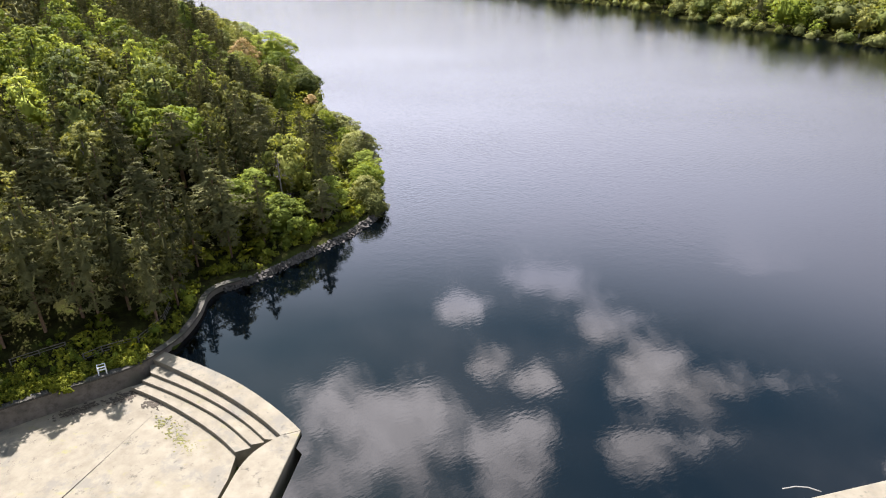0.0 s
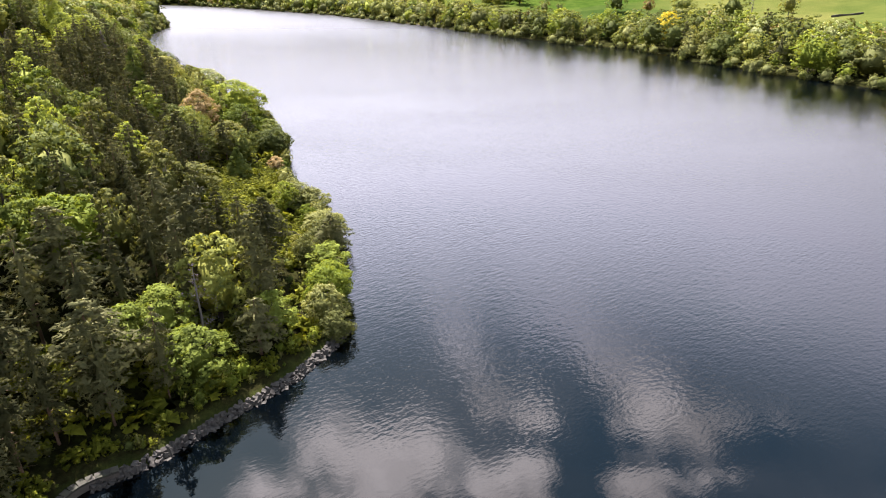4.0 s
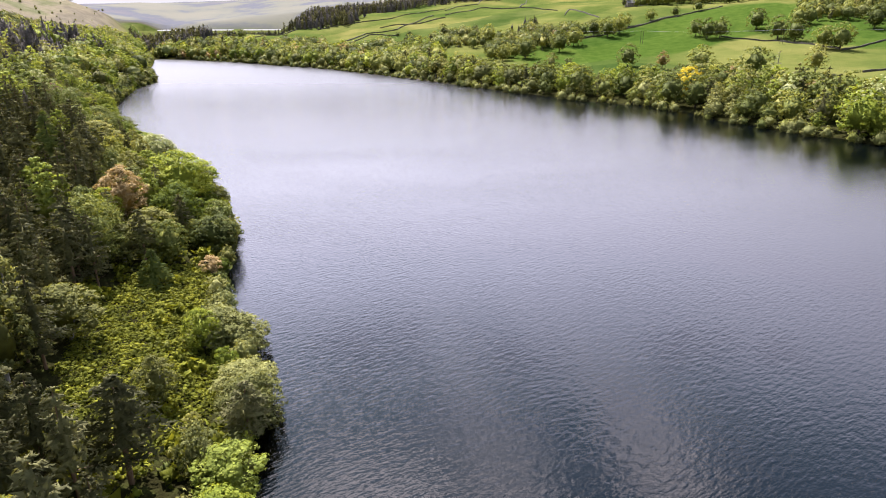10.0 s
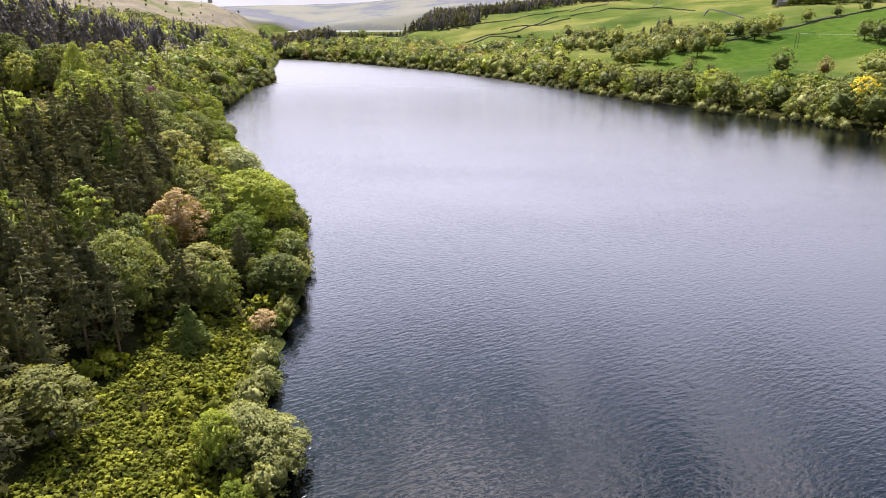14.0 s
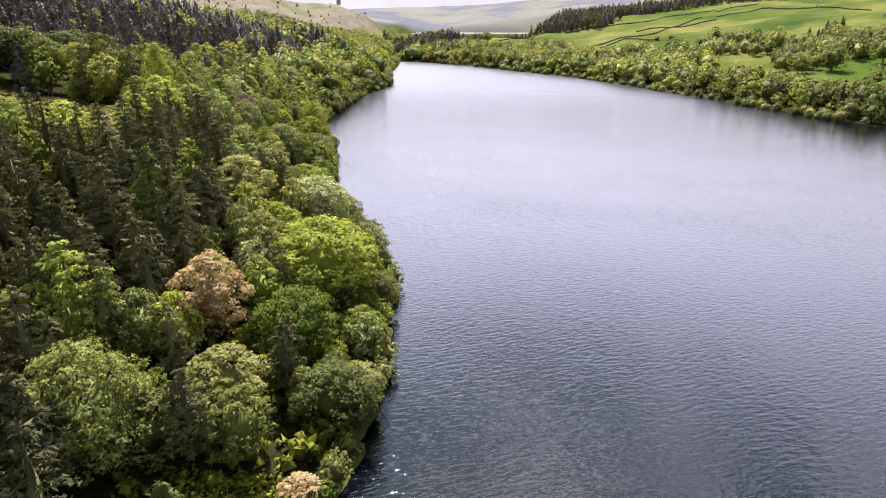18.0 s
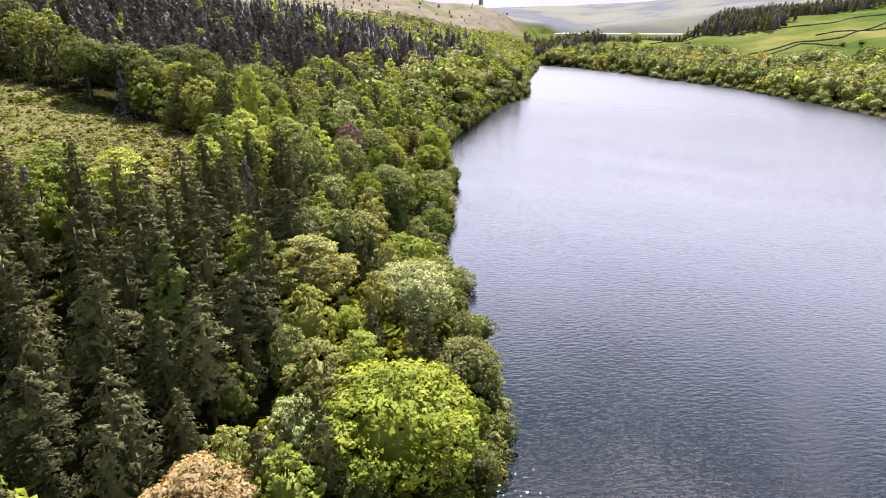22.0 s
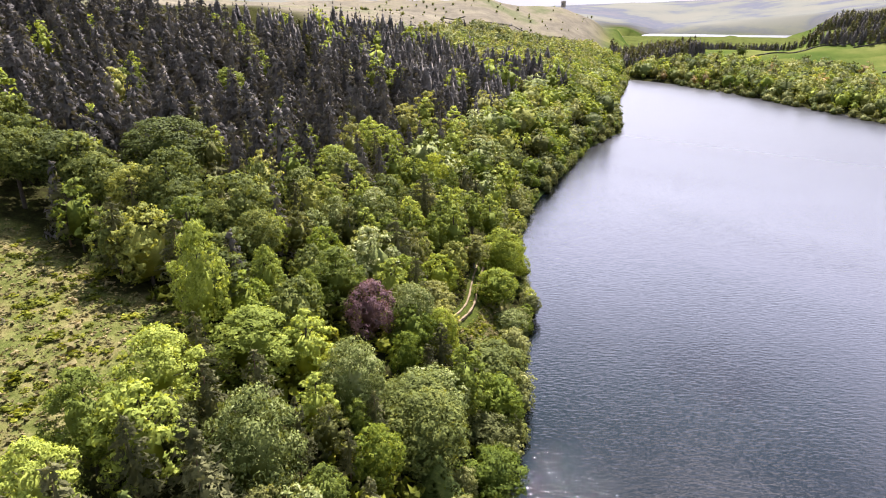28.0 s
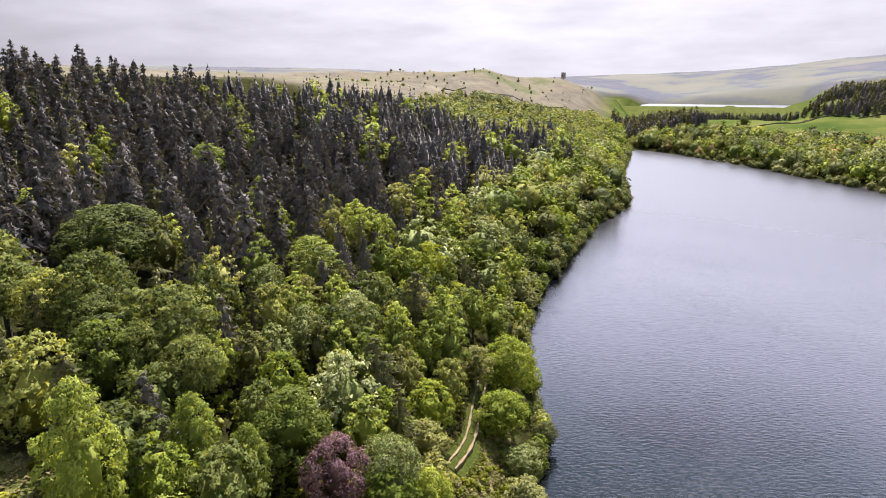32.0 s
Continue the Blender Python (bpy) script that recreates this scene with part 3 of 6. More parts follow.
def axis_coords(stops):
    out = [stops[0][0]]
    for (a, _), (b, step) in zip(stops[:-1], stops[1:]):
        n = max(1, int(round((b - a) / step)))
        out += [a + (b - a) * (i + 1) / n for i in range(n)]
    return np.array(out)


def mesh_from(name, verts, quads, mats, index=None, smooth_faces=False, normals=None):
    me = bpy.data.meshes.new(name)
    verts, quads = np.asarray(verts, np.float32), np.asarray(quads, np.int32)
    me.vertices.add(len(verts))
    me.vertices.foreach_set("co", verts.ravel())
    me.loops.add(quads.size)
    me.loops.foreach_set("vertex_index", quads.ravel())
    me.polygons.add(len(quads))
    me.polygons.foreach_set("loop_start", np.arange(0, quads.size, quads.shape[1], dtype=np.int32))
    if index is not None:
        me.polygons.foreach_set("material_index", np.asarray(index, np.int32))
    me.polygons.foreach_set("use_smooth", np.full(len(quads), smooth_faces or normals is not None))
    if normals is not None:
        # foliage is shaded as the round bough that it sits on
        at = me.attributes.new("custom_normal", "FLOAT_VECTOR", "POINT")
        at.data.foreach_set("vector", np.asarray(normals, np.float32).ravel())
    for m in mats:
        me.materials.append(m)
    me.update(calc_edges=True)
    return me


def sheet(name, xs, ys, height, mats):
    gx, gy = np.meshgrid(xs, ys)
    z = height(gx.ravel(), gy.ravel())
    v = np.stack([gx.ravel(), gy.ravel(), z], 1)
    w = len(xs)
    i = (np.arange(len(ys) - 1)[:, None] * w + np.arange(w - 1)[None]).ravel()
    q = np.stack([i, i + 1, i + 1 + w, i + w], 1)
    return mesh_from(name, v, q, mats, smooth_faces=True), v


XS = axis_coords([(-4000, 0), (-1600, 120), (-700, 30), (-340, 10), (-170, 4), (-8, 2.5), (60, 6), (420, 12), (900, 40), (3000, 150)])
YS = axis_coords([(-1200, 0), (-200, 100), (30, 15), (130, 2.5), (420, 4), (700, 8), (1100, 14), (1800, 30), (3400, 80), (4600, 200)])
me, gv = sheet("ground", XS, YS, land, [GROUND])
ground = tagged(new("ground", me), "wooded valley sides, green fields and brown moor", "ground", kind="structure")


CLEARING = [(-240, 258), (-223, 274), (-190, 283), (-165, 283), (-150, 287), (-143, 280), (-128, 262), (-112, 240), (-150, 232), (-210, 238), (-245, 248)]


GLADE = [(-134.5, 329), (-142, 344), (-145, 352), (-140, 352), (-135, 346), (-128, 336), (-126, 327)]


def land_cover(x, y):
    """Masks of field, moor and clearing."""
    dw, sw = dist_line(x, y, WEST)
    de, se = dist_line(x, y, EAST)
    west = np.where(dw < de, sw > 0, se > 0)
    r = np.hypot(x + 80, y - 265)
    field = (~west) * smooth(26, 40, de) * (1 - smooth(1500, 1900, r))
    field = np.maximum(field, west * smooth(960, 1010, y) * (1 - smooth(120, 160, dw)) * (1 - smooth(1400, 1700, r)))
    moor = west * smooth(560, 640, y) * smooth(130, 190, dw)
    bearing = np.degrees(np.arctan2(-(x + 80), y - 265))
    moor = np.maximum(moor, smooth(1500, 1800, r))
    moor = np.maximum(moor, smooth(25.5, 28, bearing) * smooth(720, 790, r) * smooth(500, 520, y))
    moor = np.maximum(moor, west * smooth(300, 340, dw))
    clear = (inside(x, y, CLEARING) | inside(x, y, GLADE)) * 1.0
    return np.stack([field * (1 - moor), moor, clear, np.ones_like(field)], 1)


att = me.color_attributes.new("cover", "FLOAT_COLOR", "POINT")
att.data.foreach_set("color", land_cover(gv[:, 0], gv[:, 1]).astype(np.float32).ravel())
# cloud shade painted into the field colour of the enclosure nearest the east bank
SHADED_FIELD = [(53, 713), (101, 762), (132, 750), (196, 794), (268, 843), (334, 878), (430, 830), (430, 560), (330, 590), (300, 700), (200, 640), (90, 640)]
cloud_shade = me.attributes.new("field_shade", "FLOAT", "POINT")
cloud_shade.data.foreach_set("value", inside(gv[:, 0], gv[:, 1], SHADED_FIELD).astype(np.float32))
# grows with distance: how much painted haze the moor's colour takes
high = me.attributes.new("far_haze", "FLOAT", "POINT")
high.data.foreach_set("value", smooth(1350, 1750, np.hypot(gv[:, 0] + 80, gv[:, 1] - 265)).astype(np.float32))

# lake surface: its edge lies under the banks, and meets the weir and the dam
def lake_outline():
    out = [(x - 4, y) for x, y in SHORE_W[8:-1]] + [(-378, 926)] + [(x + 4, y + 2) for x, y in SHORE_E[1:]]
    return out + [(x, y - 1.5) for x, y in DAM_LINE] + [(-6, 18), (-20, 18), (-17.2, 40), (-15.6, 50.8), (-18.5, 54), (-23.4, 58.6), (-29, 63.0), (-35, 66.5), (-39.2, 68.4), (-41, 70.5)]


bm = bmesh.new()
bmesh.ops.triangulate(bm, faces=[bm.faces.new([bm.verts.new((x, y, 0)) for x, y in lake_outline()])])
bmesh.ops.recalc_face_normals(bm, faces=bm.faces)
if bm.faces[:][0].normal.z < 0:
    bmesh.ops.reverse_faces(bm, faces=bm.faces)
me = bpy.data.meshes.new("lake")
bm.to_mesh(me)
bm.free()
me.materials.append(WATER)
tagged(new("lake", me), "dark rippled reservoir water reflecting pale cloud", "water", kind="structure")

# ---- spillway, dam and bank walls ----
def part(name, me, parent, label=""):
    o = new(name, me)
    o.parent = parent
    return tagged(o, label)


def chaikin(pts, rounds=2):
    p = np.array(pts, float)
    for _ in range(rounds):
        q = [p[0]]
        for a, b in zip(p[:-1], p[1:]):
            q += [a * 0.75 + b * 0.25, a * 0.25 + b * 0.75]
        p = np.array(q + [p[-1]])
    return p


def resample(pts, n):
    p = chaikin(pts)
    s = np.r_[0, np.cumsum(np.hypot(*np.diff(p, axis=0).T))]
    t = np.linspace(0, s[-1], n)
    return np.stack([np.interp(t, s, p[:, 0]), np.interp(t, s, p[:, 1])], 1)


def band(name, a, b, top, low, mat, n=40, bevel=0.06):
    """A solid ribbon between two curves, with a flat top and softened edges."""
    a, b = resample(a, n), resample(b, n)
    inn_a, inn_b = a + (b - a) * 0.02, b + (a - b) * 0.02
    rows = [np.c_[a, np.full(n, low)], np.c_[a, np.full(n, top - bevel)], np.c_[inn_a, np.full(n, top)],
            np.c_[inn_b, np.full(n, top)], np.c_[b, np.full(n, top - bevel)], np.c_[b, np.full(n, low)]]
    v = np.concatenate(rows)
    q = [(r * n + i, r * n + i + 1, (r + 1) * n + i + 1, (r + 1) * n + i) for r in range(5) for i in range(n - 1)]
    q += [(0 + e, n + e, 4 * n + e, 5 * n + e) for e in (0, n - 1)] + [(n + e, 2 * n + e, 3 * n + e, 4 * n + e) for e in (0, n - 1)]
    me = mesh_from(name, v, q, [mat])
    bm = bmesh.new()
    bm.from_mesh(me)
    bmesh.ops.recalc_face_normals(bm, faces=bm.faces)
    bm.to_mesh(me)
    bm.free()
    return me


def offset(pts, d):
    p = np.array(pts, float)
    t = np.gradient(p, axis=0)
    t /= np.linalg.norm(t, axis=1, keepdims=True)
    return p + np.stack([-t[:, 1], t[:, 0]], 1) * d


weir = tagged(new("spillway"), "pale concrete spillway weir with curved steps at the water", "spillway")
C0 = [(-39.0, 69.4), (-31.2, 65.7), (-25.0, 61.9), (-19.4, 57.2), (-16.3, 54.0)]
C1 = [(-39.4, 67.5), (-31.7, 63.3), (-25.9, 59.5), (-21.3, 55.9), (-18.5, 53.2)]
C2 = [(-38.4, 65.2), (-32.8, 62.4), (-27.6, 59.3), (-23.2, 56.0), (-20.4, 53.3)]
C3 = [(-39.2, 64.2), (-33.6, 61.5), (-28.3, 58.3), (-25.1, 55.9), (-21.9, 52.9)]
C4 = [(-40.4, 63.4), (-35.0, 60.7), (-30.0, 57.5), (-26.0, 54.5), (-23.6, 52.2)]
part("crest", band("crest", C0, C1, 0.5, -3.5, CONCRETE), weir, "smooth pale crest at the water's edge")
for i, (a, b) in enumerate(((C1, C2), (C2, C3), (C3, C4))):
    part("step", band("step", a, b, -0.2 - 0.45 * i, -4.0, CONCRETE), weir)
ARM_OUT = [(-16.3, 54.0), (-16.7, 51.0), (-17.1, 48.3), (-17.6, 44.6), (-18.6, 38), (-21, 22)]
ARM_IN = [(-18.5, 53.2), (-20.6, 51.4), (-21.9, 48.8), (-22.5, 44.6), (-23.6, 38), (-26, 22)]
part("side_crest", band("side_crest", ARM_OUT, ARM_IN, 0.46, -3.6, CONCRETE), weir)
bm = bmesh.new()
rim = [(x, y, -1.70) for x, y in C4] + [(-23.4, 48.8, -1.55), (-24.0, 44.6, -1.55), (-25, 38, -1.65), (-27.5, 20, -1.95), (-70, 20, -2.25), (-75, 39, -2.15)] + [(-54.5, 56.5, -2.05), (-49, 60, -1.95), (-44, 63.2, -1.85), (-41, 65, -1.75)]
low_rim = [bm.verts.new((x, y, z - 1.2)) for x, y, z in rim]
top_rim = [bm.verts.new(p) for p in rim]
bmesh.ops.triangulate(bm, faces=[bm.faces.new(top_rim)])
for i in range(len(rim)):
    j = (i + 1) % len(rim)
    bm.faces.new((top_rim[i], top_rim[j], low_rim[j], low_rim[i]))
bmesh.ops.recalc_face_normals(bm, faces=bm.faces)
me = bpy.data.meshes.new("apron")
bm.to_mesh(me)
bm.free()
me.materials.append(CONCRETE)
part("apron", me, weir, "stained concrete apron, half in tree shade")
# raised kerb lines between the slabs of the apron
for a, b in (((-35.4, 60.2), (-42.0, 42)), ((-30.2, 57.2), (-34.5, 40))):
    d = np.array([b[0] - a[0], b[1] - a[1]])
    nrm = np.array([-d[1], d[0]]) / np.hypot(*d) * 0.05
    part("slab_joint", band("slab_joint", [a, b], [np.array(a) + nrm, np.array(b) + nrm], -1.76, -2.3, MASONRY, 6, 0.01), weir)

# masonry wall round the west end of the spillway and along the bank, with a coping of blocks
WALL_LINE = [(-74, 38), (-62, 50), (-53.1, 56.5), (-48.4, 59.6), (-43.6, 62.4), (-40.0, 64.9), (-38.2, 67.8), (-36.3, 72), (-35.8, 78), (-36.6, 82.3), (-35.6, 85.2), (-32.5, 87)]
bank_wall = tagged(new("bank_wall"), "dark weathered stone retaining wall with a block coping", "wall", kind="structure")
wl_pts = resample(WALL_LINE, 90)
part("wall_face", band("wall_face", wl_pts, offset(wl_pts, 0.7), 0.95, -4.0, MASONRY, 90), bank_wall)
for i in range(0, 89):
    a, b = wl_pts[i], wl_pts[i + 1]
    d = b - a
    if np.hypot(*d) < 0.2:
        continue
    nrm = np.array([-d[1], d[0]]) / np.hypot(*d)
    gap = d * 0.02
    q = [a + gap - nrm * 0.12, b - gap - nrm * 0.12, b - gap + nrm * 0.85, a + gap + nrm * 0.85]
    v = [(x, y, 0.9) for x, y in q] + [(x, y, 1.14 + 0.03 * math.sin(i * 3.1)) for x, y in q]
    part("coping_stone", mesh_from("coping_stone", v, [(4, 5, 6, 7), (0, 1, 5, 4), (1, 2, 6, 5), (2, 3, 7, 6), (3, 0, 4, 7)], [COPING]), bank_wall)

part("verge", band("verge", offset(wl_pts[:56], 0.65), offset(wl_pts[:56], 5.5), 0.93, -2.5, VERGE, 60), bank_wall, "grassy verge behind the wall")

# rubble stones pitched along the point
ROCK_RNG = np.random.default_rng(3)


def rubble(name, line, rows, size, label, low=-0.25, high=0.8):
    pts = resample(line, int(np.hypot(*np.diff(np.array(line), axis=0).T).sum() / size * 1.1))
    base = np.array([(-1, -1, -1), (1, -1, -1), (1, 1, -1), (-1, 1, -1), (-1, -1, 1), (1, -1, 1), (1, 1, 1), (-1, 1, 1)], float)
    faces = np.array([(3, 2, 1, 0), (4, 5, 6, 7), (0, 1, 5, 4), (1, 2, 6, 5), (2, 3, 7, 6), (3, 0, 4, 7)])
    vs, fs = [], []
    for r in range(rows):
        o = offset(pts, 1.2 * (r / rows))
        for x, y in o:
            s = size * ROCK_RNG.uniform(0.35, 0.62, 3)
            v = base * s * ROCK_RNG.uniform(0.75, 1.1, (8, 3))
            e = Euler(ROCK_RNG.uniform(-0.5, 0.5, 3)).to_matrix()
            v = v @ np.array(e)
            fs.append(faces + 8 * len(vs))
            vs.append(v + np.array([x + ROCK_RNG.uniform(-0.2, 0.2), y + ROCK_RNG.uniform(-0.2, 0.2), low + (high - low) * r / rows]))
    me = mesh_from(name, np.concatenate(vs), np.concatenate(fs), [RUBBLE])
    return tagged(new(name, me), label, "stones", kind="stuff")


rubble("shore_stones", [(-34.5, 85.2), (-29.6, 88.6), (-24.8, 95.2), (-17.8, 103), (-13.8, 110.4), (-11.6, 117)], 4, 0.62, "grey rubble stones pitched along the wooded point")

# corner of the dam
dam_pts = [(4, 34.9), (12, 37.0), (33.7, 42.6), (45.4, 45.5), (300, 109)]
dam = tagged(new("dam"), "earth dam with a pale stone crest", "dam", kind="structure")
part("crest", band("dam_crest", dam_pts, offset(np.array(dam_pts), -5), 2.0, -6.0, CONCRETE, 60), dam)

# ---- trees ----
def cards(rng, centres, normals, size, long=1.0, tip=1.15):
    """Leaf sprays: one small three-cornered blade at each centre, facing about along its normal."""
    n = len(centres)
    nrm = normals / np.maximum(np.linalg.norm(normals, axis=1, keepdims=True), 1e-6)
    side = np.cross(nrm, rng.normal(size=(n, 3)))
    side /= np.maximum(np.linalg.norm(side, axis=1, keepdims=True), 1e-6)
    up = np.cross(nrm, side)
    s = (size * rng.uniform(0.6, 1.4, n))[:, None]
    j = rng.uniform(0.7, 1.3, (3, n, 1))
    v = np.stack([centres - side * s * j[0] * long, centres + side * s * j[1] * long - up * s * 0.25, centres + up * s * tip * j[2]], 1)
    return v.reshape(-1, 3), np.arange(3 * n).reshape(n, 3)


def unit(v):
    return v / np.maximum(np.linalg.norm(v, axis=1, keepdims=True), 1e-6)


def bough_normals(crown, centres, blend=0.62):
    """Normals that follow the bough round its centre, mixed with those of the single blades."""
    v, f = crown
    flat = unit(np.cross(v[1::3] - v[0::3], v[2::3] - v[0::3]))
    out = unit(v - np.repeat(centres, 3, axis=0))
    flat = np.repeat(flat, 3, axis=0)
    flat *= np.where((flat * out).sum(1, keepdims=True) < 0, -1.0, 1.0)
    return v, f, unit(out * blend + flat * (1 - blend))


def with_core(rng, crown, height, low, radius):
    """Adds the dense inside of a conifer: an uneven cone round the stem."""
    v, f, n = crown
    a = np.arange(7) * 2 * math.pi / 7
    ring = np.stack([np.cos(a), np.sin(a), np.zeros(7)], 1)
    bv = [ring * radius * k * rng.uniform(0.7, 1.15, (7, 1)) + np.array([0, 0, z]) for k, z in ((0.45, height * low), (0.9, height * (low + 0.12)), (0.5, height * 0.62))]
    bv = np.concatenate(bv + [np.array([[0, 0, height * 0.9]])])
    bf = [(r * 7 + i, r * 7 + (i + 1) % 7, (r + 1) * 7 + (i + 1) % 7) for r in range(2) for i in range(7)]
    bf += [(r * 7 + i, (r + 1) * 7 + (i + 1) % 7, (r + 1) * 7 + i) for r in range(2) for i in range(7)]
    bf += [(14 + i, 14 + (i + 1) % 7, 21) for i in range(7)]
    bn = unit(np.concatenate([np.tile(unit(ring + np.array([0, 0, 0.1])), (3, 1)), [[0, 0, 1.0]]]) + rng.normal(0, 0.35, (22, 3)))
    return np.concatenate([v, bv]), np.concatenate([f, np.array(bf) + len(v)]), np.concatenate([n, bn])


def triangles(f):
    return f if f.shape[1] == 3 else np.concatenate([f[:, [0, 1, 2]], f[:, [0, 2, 3]]])


def tube(pts, radii, sides=6):
    """A tapered limb along a run of points."""
    v, f = [], []
    for i, (p, r) in enumerate(zip(pts, radii)):
        for k in range(sides):
            a = 2 * math.pi * k / sides
            v.append((p[0] + r * math.cos(a), p[1] + r * math.sin(a), p[2]))
        if i:
            for k in range(sides):
                f.append(((i - 1) * sides + k, (i - 1) * sides + (k + 1) % sides, i * sides + (k + 1) % sides, i * sides + k))
    return np.array(v), np.array(f)


def stack_up(pieces):
    vs, fs, base = [], [], 0
    for v, f in pieces:
        vs.append(v)
        fs.append(f + base)
        base += len(v)
    return np.concatenate(vs), np.concatenate(fs)


def tufts_on(rng, lobes, radii, per_lobe, blades, size, spread, mid, airy):
    """Leaf sprays gathered in small tufts on the outer side of each bough, each tuft a little dome of blades."""
    n = len(lobes)
    pick = np.repeat(np.arange(n), per_lobe)
    dirs = unit(rng.normal(size=(len(pick), 3)) + unit(lobes - mid)[pick] * 0.75 + np.array([0, 0, 0.55]))
    reach = radii[pick] * rng.uniform(0.72 - 0.25 * airy, 1.1, len(pick))
    tuft = lobes[pick] + dirs * reach[:, None] * np.array([1, 1, 0.86])
    tr = radii[pick] * spread * rng.uniform(0.7, 1.3, len(pick))
    who = np.repeat(np.arange(len(tuft)), blades)
    off = unit(rng.normal(size=(len(who), 3)) + dirs[who] * 0.5 + np.array([0, 0, 0.6]))
    off *= np.array([1, 1, 0.62]) * (tr[who] * rng.uniform(0.35, 1.0, len(who)))[:, None]
    pos = tuft[who] + off
    face = off / np.maximum(tr[who], 1e-3)[:, None] + dirs[who] * 0.4 + rng.normal(size=(len(who), 3)) * 0.3
    root = tuft[who] - dirs[who] * tr[who][:, None] * 0.7 - np.array([0, 0, 0.4]) * tr[who][:, None]
    return cards(rng, pos, face, size), root


def dome(rng, radius, low, top, sides, rings, rugged):
    """The mass of twigs and shaded leaves inside a crown: an uneven dome with hollows between its boughs."""
    h = top - low
    k = rng.uniform(0, 6.3, 6)
    v, f = [], []
    for r in range(rings):
        u = (r + 0.15) / (rings - 0.6)
        ang = -0.9 + u * 2.35
        for i in range(sides):
            a = 2 * math.pi * (i + 0.5 * (r % 2)) / sides
            bump = 1 + rugged * (math.sin(2 * a + k[0] + 2 * u) * math.sin(3.1 * u * 3 + k[1]) + 0.7 * math.sin(5 * a + k[2]) * math.cos(7 * u + k[3])) + rng.uniform(-rugged, rugged) * 0.7
            v.append((math.cos(a) * radius * math.cos(ang) * bump, math.sin(a) * radius * math.cos(ang) * bump, low + h * (0.5 + 0.5 * math.sin(ang)) + (bump - 1) * h * 0.35))
    v.append((0, 0, top))
    for r in range(rings - 1):
        for i in range(sides):
            j, p = (i + 1) % sides, r * sides
            q = p + sides
            if r % 2 == 0:
                f += [(p + i, p + j, q + i), (p + j, q + j, q + i)]
            else:
                f += [(p + i, p + j, q + j), (p + i, q + j, q + i)]
    p = (rings - 1) * sides
    f += [(p + i, p + (i + 1) % sides, len(v) - 1) for i in range(sides)]
    v, f = np.array(v), np.array(f)
    return v, f


def broadleaf(seed, height, radius, leaves, size, low=0.18, lobes=16, airy=0.0, tall=1.0, blades=9, blend=0.5, solid=0.8, sides=10, rings=6):
    """Trunk and limbs, and a domed crown: boughs that carry tufts of leaves, round a dense shaded inside."""
    rng = np.random.default_rng(seed)
    crown_h = height * (1 - low)
    base = height * low
    mid = np.array([0, 0, base + crown_h * 0.45])
    cs, rs = [], []
    for i in range(lobes):
        f = (i + 0.5) / lobes
        u = -0.75 + 1.7 * f
        a = i * 2.4 + rng.uniform(-0.45, 0.45)
        wide = math.sqrt(max(0.04, 1 - min(abs(u), 0.98) ** 2.2)) * (1 - 0.22 * (tall - 0.8) * max(u, 0) * 2)
        br = radius * rng.uniform(0.26, 0.44) * (1 - 0.25 * airy) * (1.0 if lobes > 20 else 1.2)
        cs.append(mid + np.array([math.cos(a) * (radius * wide - br * 0.75), math.sin(a) * (radius * wide - br * 0.75), u * crown_h * 0.46]) * rng.uniform(0.86, 1.06, 3))
        rs.append(br)
    cs, rs = np.array(cs), np.array(rs)
    per = max(2, int(leaves / (lobes * blades)))
    (v, f), root = tufts_on(rng, cs, rs, per, blades, size, 0.4, mid, airy)
    v[:, 2] = np.maximum(v[:, 2], base * 0.5)
    crown = bough_normals((v, f), root, blend)
    inner = dome(rng, radius * solid, base + crown_h * 0.04, height * (0.5 + 0.5 * solid) * 0.97, sides, rings, 0.13 + 0.08 * airy)
    parts = [tube([(0, 0, -1.5), (0.05, 0, base), (0.1, 0.05, height * 0.55), (0.1, 0.1, height * 0.8)],
                  [radius * 0.09, radius * 0.065, radius * 0.045, 0.02], 6 if lobes > 20 else 3)]
    for i in range(5 if lobes > 20 else 0):
        c = cs[(i * 5 + 2) % len(cs)]
        parts.append(tube([(0.05, 0, base * 1.1), tuple(c * np.array([0.5, 0.5, 0.9])), tuple(c)], [radius * 0.04, radius * 0.03, 0.02], 5))
    # its shaded leaves face every way
    v, f = stack_up([crown[:2], inner])
    n = unit(unit(inner[0] - mid) + rng.normal(0, 0.2, inner[0].shape))
    return stack_up(parts), (v, f, np.concatenate([crown[2], n]))


